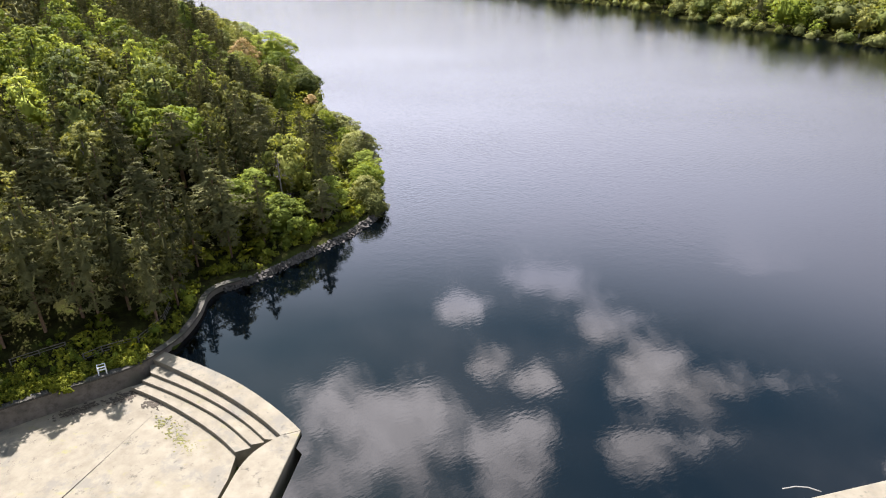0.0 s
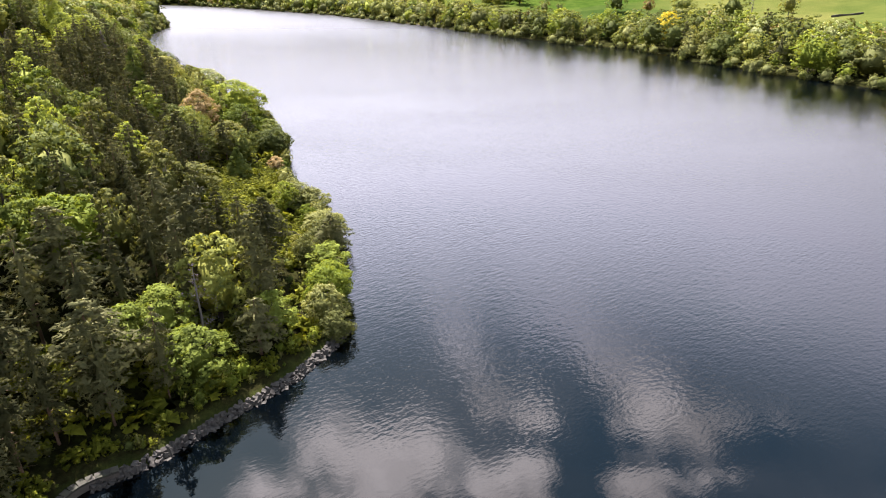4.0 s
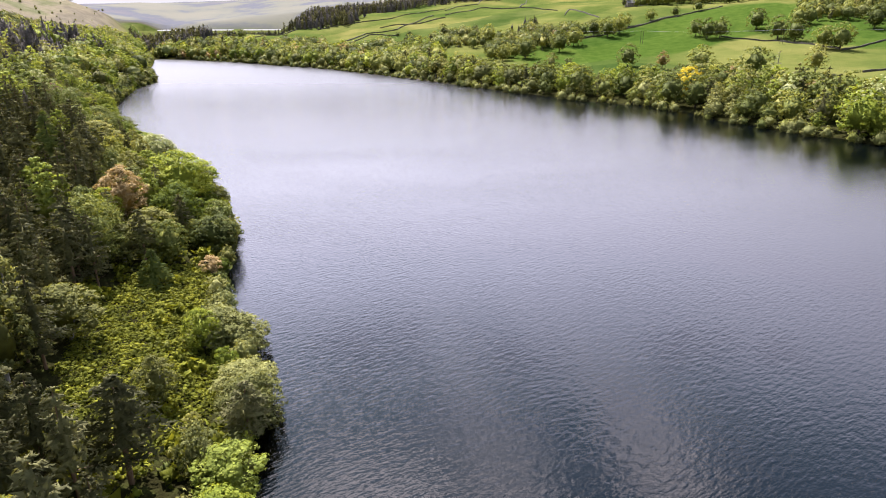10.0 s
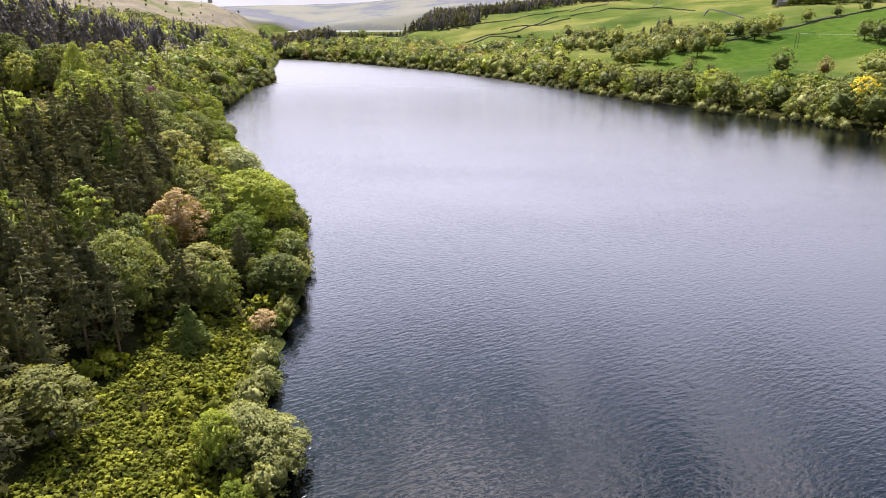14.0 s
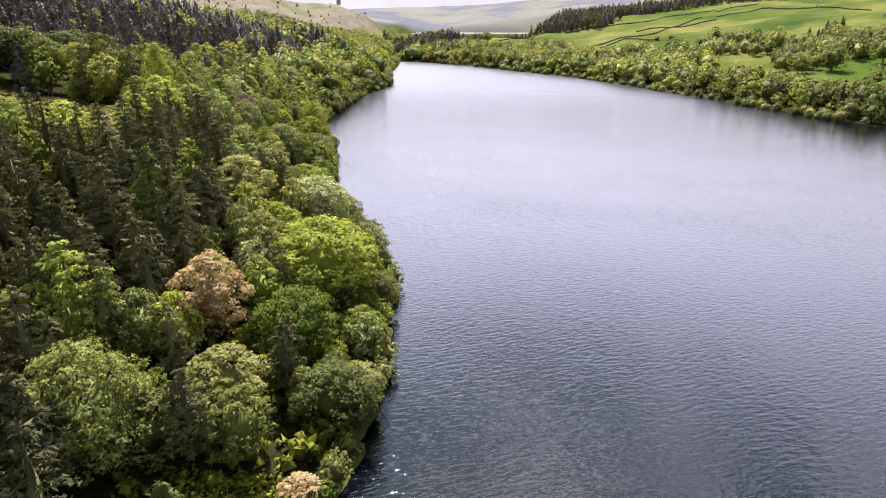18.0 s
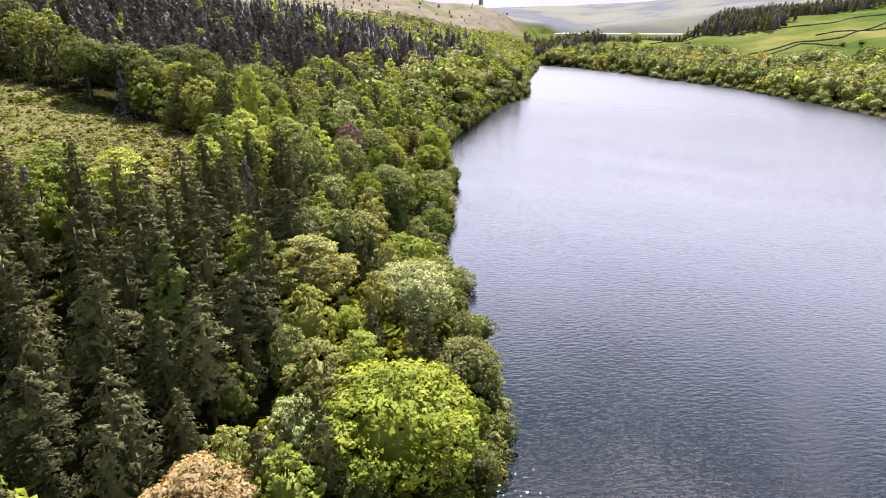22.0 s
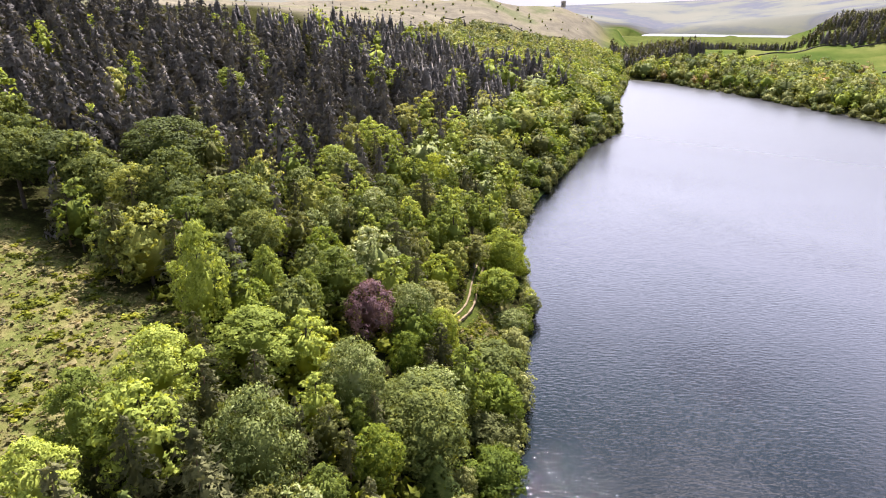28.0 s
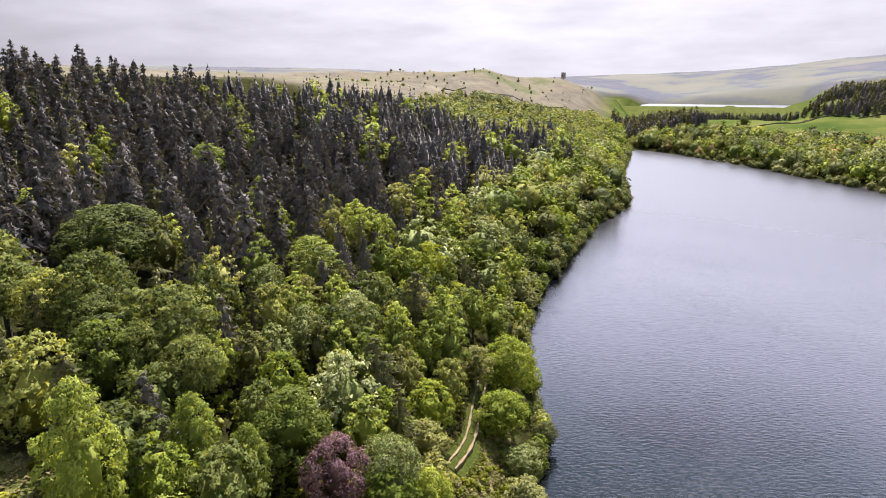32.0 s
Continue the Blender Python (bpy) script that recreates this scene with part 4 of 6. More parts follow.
def conifer(seed, height, radius, whorls, arms, tufts, size, low, waist, droop, ragged, face=0.45):
    """A conifer: whorls of boughs round a straight stem, with needle sprays along the outer part of each bough."""
    rng = np.random.default_rng(seed)
    pos, nrm, parts = [], [], []
    for w in range(whorls):
        f = (w + rng.uniform(-0.35, 0.35)) / whorls
        f = min(max(f, 0), 0.985)
        z = height * (low + (1 - low) * f)
        reach = radius * min(1.0, 0.45 + f / max(waist, 0.01) * 0.55) * (1 - f) ** (0.75 if waist > 0.1 else 0.95) + 0.15
        for a in range(max(2, int(round(arms * (1 - 0.45 * f))))):
            ang = rng.uniform(0, 2 * math.pi)
            l = reach * rng.uniform(1 - ragged, 1 + ragged * 0.4)
            d = np.array([math.cos(ang), math.sin(ang), 0])
            side = np.array([-math.sin(ang), math.cos(ang), 0])
            n = max(2, int(round(tufts * (0.4 + 0.6 * l / radius))))
            u = np.sqrt(rng.uniform(0.06, 1.0, n))
            p = d * (u * l)[:, None] + side * (rng.normal(0, 0.16, n) * l * u)[:, None]
            p[:, 2] = z + l * 0.1 - droop * l * u ** 1.5 + rng.normal(0, 0.05, n) * l
            pos.append(p)
            nrm.append(np.array([0, 0, 1.0]) + d * face + rng.normal(0, 0.42, (n, 3)))
    pos.append(np.array([[0, 0, height * k] for k in (0.93, 0.96, 0.985)]))
    nrm.append(rng.normal(0, 1, (3, 3)) * np.array([1, 1, 0.1]))
    pos, nrm = np.concatenate(pos), np.concatenate(nrm)
    crown = cards(rng, pos, nrm, size, long=1.55, tip=0.85)
    axis = np.array([0, 0, 1.0]) * pos[:, 2:3]
    crown = bough_normals(crown, axis, 0.8)
    parts.append(tube([(0, 0, -1.5), (0.04, 0, height * 0.4), (0.08, 0.05, height * 0.75), (0.05, 0.05, height * 0.97)],
                      [height * 0.016, height * 0.013, height * 0.007, 0.02]))
    for k in range(6):
        z, ang = height * (low * 0.6 + 0.06 * k), k * 2.4
        parts.append(tube([(0, 0, z), (math.cos(ang) * radius * 0.5, math.sin(ang) * radius * 0.5, z + 0.15)], [0.05, 0.015], 4))
    return stack_up(parts), crown


def spires(seed, height, radius, whorls, arms):
    """A far-off spruce: tiers of pointed, drooping boughs that give a toothed cone."""
    rng = np.random.default_rng(seed)
    f = np.repeat((np.arange(whorls) + 0.5) / whorls, arms) + rng.uniform(-0.03, 0.03, whorls * arms)
    f = np.clip(f, 0, 0.96)
    n = len(f)
    ang = rng.uniform(0, 2 * math.pi, n)
    l = (radius * (1 - f) ** 0.85 + 0.15) * rng.uniform(0.7, 1.15, n)
    z = height * (0.04 + 0.96 * f)
    d = np.stack([np.cos(ang), np.sin(ang), np.zeros(n)], 1)
    e = np.stack([-np.sin(ang), np.cos(ang), np.zeros(n)], 1)
    up = np.array([0, 0, 1.0])
    root = up * (z + l * 0.35)[:, None]
    wide = (l * rng.uniform(0.3, 0.46, n))[:, None]
    fall = (l * rng.uniform(0.0, 0.28, n))[:, None]
    mid = d * (l * 0.55)[:, None] + up * (z + l * 0.1)[:, None]
    tip = d * l[:, None] + up * z[:, None] - up * fall
    left, right = mid - e * wide - up * fall * 0.5, mid + e * wide - up * fall * 0.5
    v = np.stack([root, left, tip, root, tip, right], 1).reshape(-1, 3)
    lead = np.array([[-0.2, 0, height * 0.93], [0.2, 0, height * 0.93], [0, 0, height * 1.03], [0, -0.2, height * 0.93], [0, 0.2, height * 0.93], [0, 0, height * 1.03]])
    v = np.concatenate([v, lead])
    return tube([(0, 0, -1.5), (0, 0, height * 0.5), (0, 0, height * 0.97)], [height * 0.014, height * 0.009, 0.02], 4), bough_normals((v, np.arange(len(v)).reshape(-1, 3)), up * (v.reshape(-1, 3, 3)[:, :, 2].mean(1, keepdims=True) ), 0.62)


NEAR, MID, DIST, HALF, TINY = 0, 1, 2, 3, 4
PROTO = {}


def proto(kind, variant, level, big=0):
    """Trunk and crown of a kind of tree, built once. All stand 10 m tall, scaled where they are planted."""
    key = (kind, variant, level, big)
    if key in PROTO:
        return PROTO[key]
    s = variant * 31 + sum(map(ord, kind))
    leaves = (6200, 640, 210, 3000, 36)[level] * (1.7 if big else 1.0)
    g = (0.76, 1.55, 1.95, 1.0, 4.2)[level] * (0.76 if big else 1.0)
    shape = dict(lobes=(34, 18, 14, 24, 6)[level], blades=(10, 6, 3, 9, 2)[level], blend=(0.5, 0.55, 0.55, 0.5, 0.5)[level],
                 sides=(12, 10, 9, 10, 5)[level], rings=(7, 6, 6, 6, 3)[level])
    core = (0.54, 0.58, 0.72, 0.55, 0.7)[level]
    if kind == "copper":
        t, c = broadleaf(s, 10, 4.3, leaves, 0.2 * g, 0.06, airy=0.55, solid=core * 0.7, **shape)
    elif kind in ("oak", "sycamore", "yellow"):
        t, c = broadleaf(s, 10, 3.9, leaves, 0.23 * g, 0.06, airy=0.1, solid=core, **shape)
    elif kind == "edge_oak":
        t, c = broadleaf(s, 10, 3.6, leaves, 0.22 * g, 0.42, airy=0.25, tall=0.9, solid=core * 0.9, **shape)
    elif kind in ("beech", "birch", "russet"):
        t, c = broadleaf(s, 10, 3.0, leaves * 0.9, 0.19 * g, 0.12, airy=0.55, tall=1.5, solid=core * 0.78, **shape)
    elif kind == "dead":
        t, c = conifer(s, 10, 2.3, 16, 5, (12, 3, 2, 8)[level], 0.11 * g, 0.2, 0.15, -0.1, 0.6)
    elif kind in ("willow", "hawthorn"):
        t, c = broadleaf(s, 10, 4.5, leaves * 1.1, 0.24 * g, 0.02, airy=0.0, solid=core, **shape)
    elif kind == "tussock":
        t, c = broadleaf(s, 10, 8.0, 24, 2.3, 0.0, 4, solid=0.4, blades=3, sides=4, rings=2)
    elif kind == "bracken":
        t, c = broadleaf(s, 10, 9.0, (1200, 132, 30, 420, 30)[level], (0.75, 1.45, 3.0, 1.1, 3.0)[level], 0.0, 8, solid=0.5, blades=4, sides=5, rings=2)
    elif kind == "pine":
        n = ((22, 7, 26, 0.14), (12, 5, 6, 0.36), (8, 4, 4, 0.7), (20, 6, 20, 0.165))[level]
        t, c = conifer(s, 10, 2.55, *n, 0.3 if big else 0.2, 0.2, 0.16, 0.5)
    else:
        n = ((26, 8, 18, 0.2), (20, 7, 7, 0.33), (8, 4, 2, 1.0), (24, 8, 14, 0.2))[level]
        t, c = spires(s, 10, 2.75, 9, 6) if level == DIST else conifer(s, 10, 3.2, *n, 0.04, 0.02, 0.42, 0.22, 1.1)
    if kind in ("pine", "spruce", "larch"):
        c = with_core(np.random.default_rng(s), c, 10, 0.36 if kind == "pine" else 0.06, 0.5 if level in (NEAR, HALF) else 0.9 if kind == "pine" else 0.6 if level == MID else 1.6)
        if level in (MID, DIST):
            t = tube([(0, 0, -1.5), (0, 0, 8)], [0.16, 0.03], (4, 3)[level - 1])
    t = (t[0], triangles(t[1]))
    PROTO[key] = (t, c)
    return PROTO[key]


TREE_WORDS = {
    "oak": ("oak_tree", "mid-green oak with a broad leafy crown on the hillside", BARK),
    "edge_oak": ("oak_tree", "tall bare-stemmed oak at the edge of the grassy clearing", BARK),
    "sycamore": ("sycamore_tree", "bright green sycamore with a dense domed crown by the water", BARK),
    "beech": ("beech_tree", "young beech in fresh yellow-green leaf", BARK),
    "birch": ("birch_tree", "slender birch with thin olive-green leaves", BARK_PALE),
    "willow": ("willow_bush", "pale green rounded willow overhanging the water's edge", BARK),
    "hawthorn": ("whitebeam_tree", "pale silvery green whitebeam with white-tipped leaves", BARK),
    "pine": ("pine_tree", "dark grey-green Scots pine with a bare stem", BARK_PINE),
    "spruce": ("spruce_tree", "dark pointed spruce in the plantation", BARK),
    "larch": ("larch_tree", "fresh green pointed larch among darker conifers", BARK),
    "copper": ("copper_beech_tree", "purple-leaved copper beech among green trees", BARK),
    "russet": ("russet_tree", "brown-leaved tree just coming into leaf", BARK),
    "yellow": ("golden_tree", "bright yellow tree on the far bank", BARK),
    "bracken": ("bilberry_bush", "low lime-green bilberry bush on the bank", BARK),
    "tussock": ("rough_tussock", "olive-brown tussock grass", BARK),
    "dead": ("bare_tree", "leafless grey tree with fine pale twigs", BARK_DEAD),
}
MESHES = {}
forest = {}
planted = []


def plant(kind, x, y, height, rng_v=0, width=1.0, turn=0.0, level=0):
    """One tree as a thing of its own: trunk and crown under an Empty at its foot."""
    name, label, bark = TREE_WORDS[kind]
    v = rng_v % 4
    big = int(height * width > (17, 16, 99, 17)[level] or (level == NEAR and height > 9.5 and kind != "pine"))
    if (kind, v, level, big) not in MESHES:
        t, c = proto(kind, v, level, big)
        MESHES[kind, v, level, big] = (mesh_from(name + "_trunk", *t, [bark], smooth_faces=True), mesh_from(name + "_crown", c[0], c[1], [LEAF[kind]], normals=c[2]))
    z = float(land(np.array([x]), np.array([y]))[0])
    e = tagged(new(name), label, "bush" if kind in ("bracken", "willow") else "tree", group=name + "s by the reservoir")
    s = height / 10
    e.matrix_world = Matrix.LocRotScale((x, y, z - 0.1), Euler((0, 0, turn)), (s * width, s * width, s))
    for part_name, me in zip(("trunk", "crown"), MESHES[kind, v, level, big]):
        o = new(part_name, me)
        o.parent = e
    planted.append((x, y, height * (0.17 if kind in ("pine", "larch", "spruce") else 0.28) * width))


def scatter(kind, x, y, height, v, width, turn, tint, level=1):
    forest.setdefault((kind, v % 3, level), []).append((x, y, height, width, turn, tint))


def grow_forest():
    """Join the woods beyond counting into one object for each kind of tree."""
    kinds = {}
    for (kind, v, level), rows in forest.items():
        a = np.array(rows)
        (tv, tf), (cv, cf, cn) = proto(kind, v, level)
        N = np.concatenate([unit(tv * np.array([1, 1, 0.0])), cn])
        V, Q = np.concatenate([tv, cv]), np.concatenate([tf, cf + len(tv)])
        mi = np.r_[np.zeros(len(tf)), np.ones(len(cf))]
        z = np.where(inside(a[:, 0], a[:, 1], BASIN), 0.85, land(a[:, 0], a[:, 1]))
        c, s = np.cos(a[:, 4]), np.sin(a[:, 4])
        k = a[:, 2] / 10
        kw = k * a[:, 3]
        X = (V[None, :, 0] * c[:, None] - V[None, :, 1] * s[:, None]) * kw[:, None] + a[:, 0:1]
        Y = (V[None, :, 0] * s[:, None] + V[None, :, 1] * c[:, None]) * kw[:, None] + a[:, 1:2]
        Z = V[None, :, 2] * k[:, None] + z[:, None] - 0.1
        allv = np.stack([X, Y, Z], 2).reshape(-1, 3)
        allq = (Q[None] + (np.arange(len(a)) * len(V))[:, None, None]).reshape(-1, 3)
        NX = N[None, :, 0] * c[:, None] - N[None, :, 1] * s[:, None]
        NY = N[None, :, 0] * s[:, None] + N[None, :, 1] * c[:, None]
        alln = np.stack([NX, NY, np.broadcast_to(N[None, :, 2], NX.shape)], 2).reshape(-1, 3)
        kinds.setdefault(kind, []).append((allv, allq, np.tile(mi, len(a)), np.repeat(a[:, 5], len(V)), alln))
    for kind, runs in kinds.items():
        v, q = stack_up([(r[0], r[1]) for r in runs])
        me = mesh_from(kind + "_woods", v, q, [TREE_WORDS[kind][2], LEAF[kind]], np.concatenate([r[2] for r in runs]), normals=np.concatenate([r[4] for r in runs]))
        at = me.attributes.new("tint", "FLOAT", "POINT")
        at.data.foreach_set("value", np.concatenate([r[3] for r in runs]).astype(np.float32))
        if kind == "tussock":
            tagged(new("tussock_grass", me), "olive-brown tussock grass on the clearing and beside the track", "grass", kind="stuff")
            continue
        tagged(new(kind + "_woods", me), TREE_WORDS[kind][1].split(" with")[0] + ", massed on the valley side", "woods", kind="stuff")


rng = np.random.default_rng(7)


def grid_points(x0, x1, y0, y1, step):
    gx, gy = np.meshgrid(np.arange(x0, x1, step), np.arange(y0, y1, step))
    gx = gx + rng.uniform(-0.42, 0.42, gx.shape) * step + (np.arange(gy.shape[0]) % 2)[:, None] * step * 0.5
    gy = gy + rng.uniform(-0.42, 0.42, gy.shape) * step
    return gx.ravel(), gy.ravel()


def choose(weights):
    ks = list(weights)
    p = np.array([weights[k] for k in ks], float)
    return ks[int(rng.choice(len(ks), p=p / p.sum()))]


HEROES = []
HEROES += [("beech", r) for r in (
    (-142.1, 283.5, 19, 0.69), (-143.3, 308.2, 13, 1.32), (-146.6, 296.9, 12, 0.87), (-141.1, 300.4, 11, 0.81), (-133.6, 285.5, 12, 1.7),
    (-126.9, 262.3, 13, 1.04), (-122.7, 256.1, 11, 1.17), (-188.4, 347, 11, 1.74), (-288.3, 380.5, 13, 1.78), (-288.1, 341.8, 13, 1.65),
    (-110.5, 277.9, 8, 1.17), (-71, 237.2, 9, 1.21), (-130.8, 271.9, 13, 1.28), (-127.4, 243, 11, 1.6), (-136.6, 236.9, 11, 1.68),
    (-64.3, 240.3, 6, 1.8), (-17.3, 131.6, 7, 1.8), (-34.9, 107.8, 9, 1.6), (-28.7, 101, 9, 1.7), (-21.7, 111.4, 8, 1.5), (-37.3, 103.5, 9, 1.5),
)]
HEROES += [("copper", r) for r in (
    (-135.5, 308.8, 11, 0.86),
)]
HEROES += [("hawthorn", r) for r in (
    (-132.7, 315.2, 11, 0.87), (-122.7, 293.1, 12, 0.87), (-117, 274.3, 13, 0.88), (-133.6, 347.6, 6, 1.31), (-223.3, 450.6, 11, 1.17),
    (-166.1, 339, 10, 0.93), (-164.6, 326.3, 10, 0.87), (-182.6, 331.8, 9, 0.95), (-78.8, 257.5, 10, 1.4), (-100.3, 260.1, 7, 0.81),
    (-69.2, 202.3, 9, 0.9), (-82.6, 266.3, 8, 1.48), (-119.6, 305, 9, 1.49), (-77.3, 231.9, 8, 0.72), (-33.7, 178.8, 4, 1.18),
    (198.9, 366.5, 20, 1.25),
)]
HEROES += [("willow", r) for r in (
    (-124.1, 268.8, 9, 0.87), (-114.3, 312.4, 5.5, 1.8), (-136.5, 360, 4.5, 1.22), (-66.5, 253.8, 7, 1.6), (-73.2, 267.9, 4, 1.18),
    (-88.2, 286.8, 5, 1.53), (-44.2, 210.7, 6, 1.16), (-26.7, 165, 6, 1.67), (-21.4, 150.9, 5, 1.8), (-19.4, 146.2, 7, 1.34),
    (-13.5, 114.7, 5, 1.16), (-29.6, 164.7, 6, 1.71),
)]
HEROES += [("oak", r) for r in (
    (-185.2, 296.4, 15, 1.03), (-193.5, 291.8, 15, 1.07), (-206.2, 290.1, 16, 1.36), (-208.7, 283.3, 16, 1), (-173.6, 297.8, 14, 0.94),
    (-156.3, 302.1, 12, 0.99), (-162.4, 298.7, 13, 0.77), (-114, 297.8, 12, 1.32), (-122.5, 324.9, 9, 1.8), (-228.4, 511.2, 12, 1.79),
    (-200.9, 447, 10, 1.45), (-118.1, 300.9, 10, 1.63), (-214.3, 317.4, 15, 1.8), (-48.4, 205.9, 6, 0.89), (-44.7, 206.2, 8, 1.62),
    (-59.4, 186.3, 13, 1.19), (148.5, 592.9, 17.2, 1.25), (188.2, 548.7, 19.9, 1.25), (209.9, 509.6, 20, 1.25), (125.5, 445.9, 20, 1.25),
    (93.4, 545.7, 18.8, 1.25), (153.3, 393.1, 13, 1.25), (192.5, 350.9, 11.9, 1.25), (243.6, 710.7, 16.5, 1.25),
)]
HEROES += [("oak", r) for r in (
    (247.3, 692.6, 18.3, 1.25), (259.7, 693.6, 18.4, 1.25), (300.3, 711.8, 20, 1.25), (304.4, 646.3, 20, 1.25), (300.1, 667.6, 20, 1.25),
    (310.9, 590, 20, 1.25), (302.9, 598.7, 18.7, 1.25), (378.5, 659.4, 20, 1.25), (187.8, 778.6, 20, 1.25), (172.4, 762.8, 19.7, 1.25),
    (161, 776.8, 17.7, 1.25), (131.9, 731.3, 18.5, 1.25), (113.1, 702.7, 20, 1.25), (101.3, 732.9, 20, 1.25), (78.9, 684.5, 20, 1.25),
    (58, 682.1, 15.2, 1.25), (51.8, 792.9, 20, 1.25), (-57.9, 958.3, 5, 1.8), (-42.4, 952.2, 6, 1.8), (-294.5, 1050.2, 14.5, 1.25),
)]
HEROES += [("sycamore", r) for r in (
    (-113.1, 288.1, 9, 0.93), (-107.7, 305.4, 8, 1.47), (-128.3, 317.2, 10, 0.93), (-125.9, 307.2, 9, 0.79), (-148.9, 365.6, 13, 1.15),
    (-140.4, 351.5, 9, 1.36), (-236.6, 538.4, 11, 1.8), (-88.5, 269.5, 9, 1.61), (-116.6, 318.4, 9, 1.33), (-78.5, 243.8, 5, 1.34),
    (-79.5, 252.4, 6, 1.07), (-61.3, 231.8, 13, 1.69), (-55.1, 214.6, 10, 1.4), (-51, 224.7, 6, 1.36), (-31.1, 162, 7, 1),
    (-16, 125.7, 6, 1.48), (-15.9, 121.8, 7, 1.28), (120.3, 500.6, 20, 1.25), (144.6, 341.7, 14, 1.25), (176.2, 344.8, 20, 1.25),
)]
HEROES += [("larch", r) for r in (
    (-109.1, 294.8, 8, 1.8), (-87.5, 224.6, 17, 1.3), (-47.4, 183.1, 7, 1.8),
)]
HEROES += [("pine", r) for r in (
    (-146.5, 326.2, 15, 1.34), (-162, 351.5, 16, 1.28), (-138.1, 322.5, 13, 0.97), (-116.3, 279.3, 12, 0.67), (-85, 226.2, 15, 1.07),
    (-82.5, 232, 14, 1.17), (-88.9, 217.4, 16, 1.31), (-95.4, 249.7, 14, 1.49), (-98.6, 238.5, 15, 1.32), (-100.5, 229.7, 15, 1.39),
    (-53, 192.2, 11, 1.32), (-72.5, 214.5, 13, 0.9), (-78, 211.5, 14, 1.2), (-83, 207, 14, 1.3), (-77, 204.5, 12, 1.2), (-82.2, 229.2, 14, 1.46), (-59.9, 180.2, 13, 1.8), (-18.4, 141.8, 8, 1.8),
    (-33.6, 128.6, 14, 1.08), (-27.5, 131.7, 13, 1.58), (-36.8, 123.6, 15, 1.3), (-22.8, 108.1, 9, 1.8), (-38.2, 96.7, 14, 1.76),
    (-48.7, 94.2, 15, 1.66), (-50.5, 81, 15, 1.76), (-62.4, 91.8, 16, 1.74), (-49.7, 112.5, 15, 1.73),
)]
HEROES += [("pine", r) for r in (
    (-60.9, 110.9, 15, 1.45), (149.1, 430.9, 17.6, 1.25), (196.9, 432.2, 20, 1.25), (199.5, 409, 20, 1.25), (174.6, 416.7, 17.7, 1.25),
    (108.2, 852.1, 17.3, 1.25),
)]
HEROES += [("birch", r) for r in (
    (-137.5, 327.1, 8, 1.53), (-150.3, 356, 9, 1.45), (-88, 246.8, 11, 1.8), (-72.8, 231.6, 9, 1.48), (-96.2, 267, 8, 1.67),
    (-54.6, 200.2, 9, 1.8), (-48.2, 158.5, 9, 1.79), (-31, 146.3, 7, 1.29), (-55.9, 190.1, 8, 1.8), (251.8, 514.5, 20, 1.25), (91.4, 611, 16.8, 1.25), (124.8, 413.4, 14.7, 1.25),
    (99.4, 806.9, 18.1, 1.25), (2.7, 872.5, 19.8, 1.25),
)]
HEROES += [("russet", r) for r in (
    (-65.2, 210.6, 12.5, 1.4), (-40.9, 193.1, 4, 1.8), (170, 575.4, 13.9, 1.25),
)]
HEROES += [("dead", r) for r in (
    (-29.9, 107.9, 13, 0.96), (213.8, 489.9, 18.7, 1.25),
)]
HEROES += [("yellow", r) for r in (
    (148.0, 462.0, 20, 1.1),
)]
for i, (kind, (hx, hy, hh, hw)) in enumerate(HEROES):
    while inside(np.array([hx - 6.0]), np.array([hy]), LAKE)[0] and hx > 0:
        hx += 3.0
    if kind == "oak" and hx < -150 and 280 < hy < 306:
        kind = "edge_oak"
    plant(kind, hx, hy, hh, i, hw, i * 1.3, NEAR if hx < 0 and hy < 420 else MID)

# tall pines that shade the spillway wall
for i, (px, py, ph, pw) in enumerate(((-57, 66, 17, 1.0), (-53.5, 69.5, 18, 0.9), (-50.2, 73, 17, 1.0), (-47.2, 71.8, 18, 0.85), (-45.5, 76.5, 17, 1.0),
                                      (-43.4, 82, 16, 0.9), (-55.5, 75, 18, 1.0), (-60.5, 71, 17, 1.0), (-64, 64, 18, 1.1), (-68.5, 58.5, 18, 1.1), (-61.5, 60.5, 17, 0.9),
                                      (-73, 51, 18, 1.1), (-40.6, 90.5, 15, 0.9), (-40.8, 74.5, 15, 0.9), (-39.8, 79.5, 16, 0.8), (-41.5, 85.5, 16, 0.9), (-35.8, 93.5, 14, 0.9), (-31.5, 98.5, 13, 0.9))):
    plant("pine", px, py, ph, i, pw * 0.95, i * 2.1, NEAR)

# pines behind the bilberry bank
for i, (px, py) in enumerate(((-46, 137), (-38.5, 131), (-43, 128.5), (-33, 122.5), (-56, 174), (-65, 175), (-67, 182.5), (-59, 180.5), (-76, 184), (-73, 191))):
    plant("pine", px, py, 13 + i % 3, i, 1.15, i * 1.9, NEAR)

# row of oaks along the upper edge of the clearing
for i, f in enumerate(np.linspace(0, 1, 13)):
    ox, oy = np.interp(f, [0, 0.45, 0.75, 1], [-262, -205, -180, -158]), np.interp(f, [0, 0.45, 0.75, 1], [281, 291, 297, 304])
    if all((ox - a) ** 2 + (oy - b) ** 2 > 16 for a, b, r in planted):
        plant("edge_oak", ox, oy + (i % 2) * 3, 15 + (i * 7 % 4), i, 0.95 + 0.1 * (i % 3), i * 1.7, HALF)

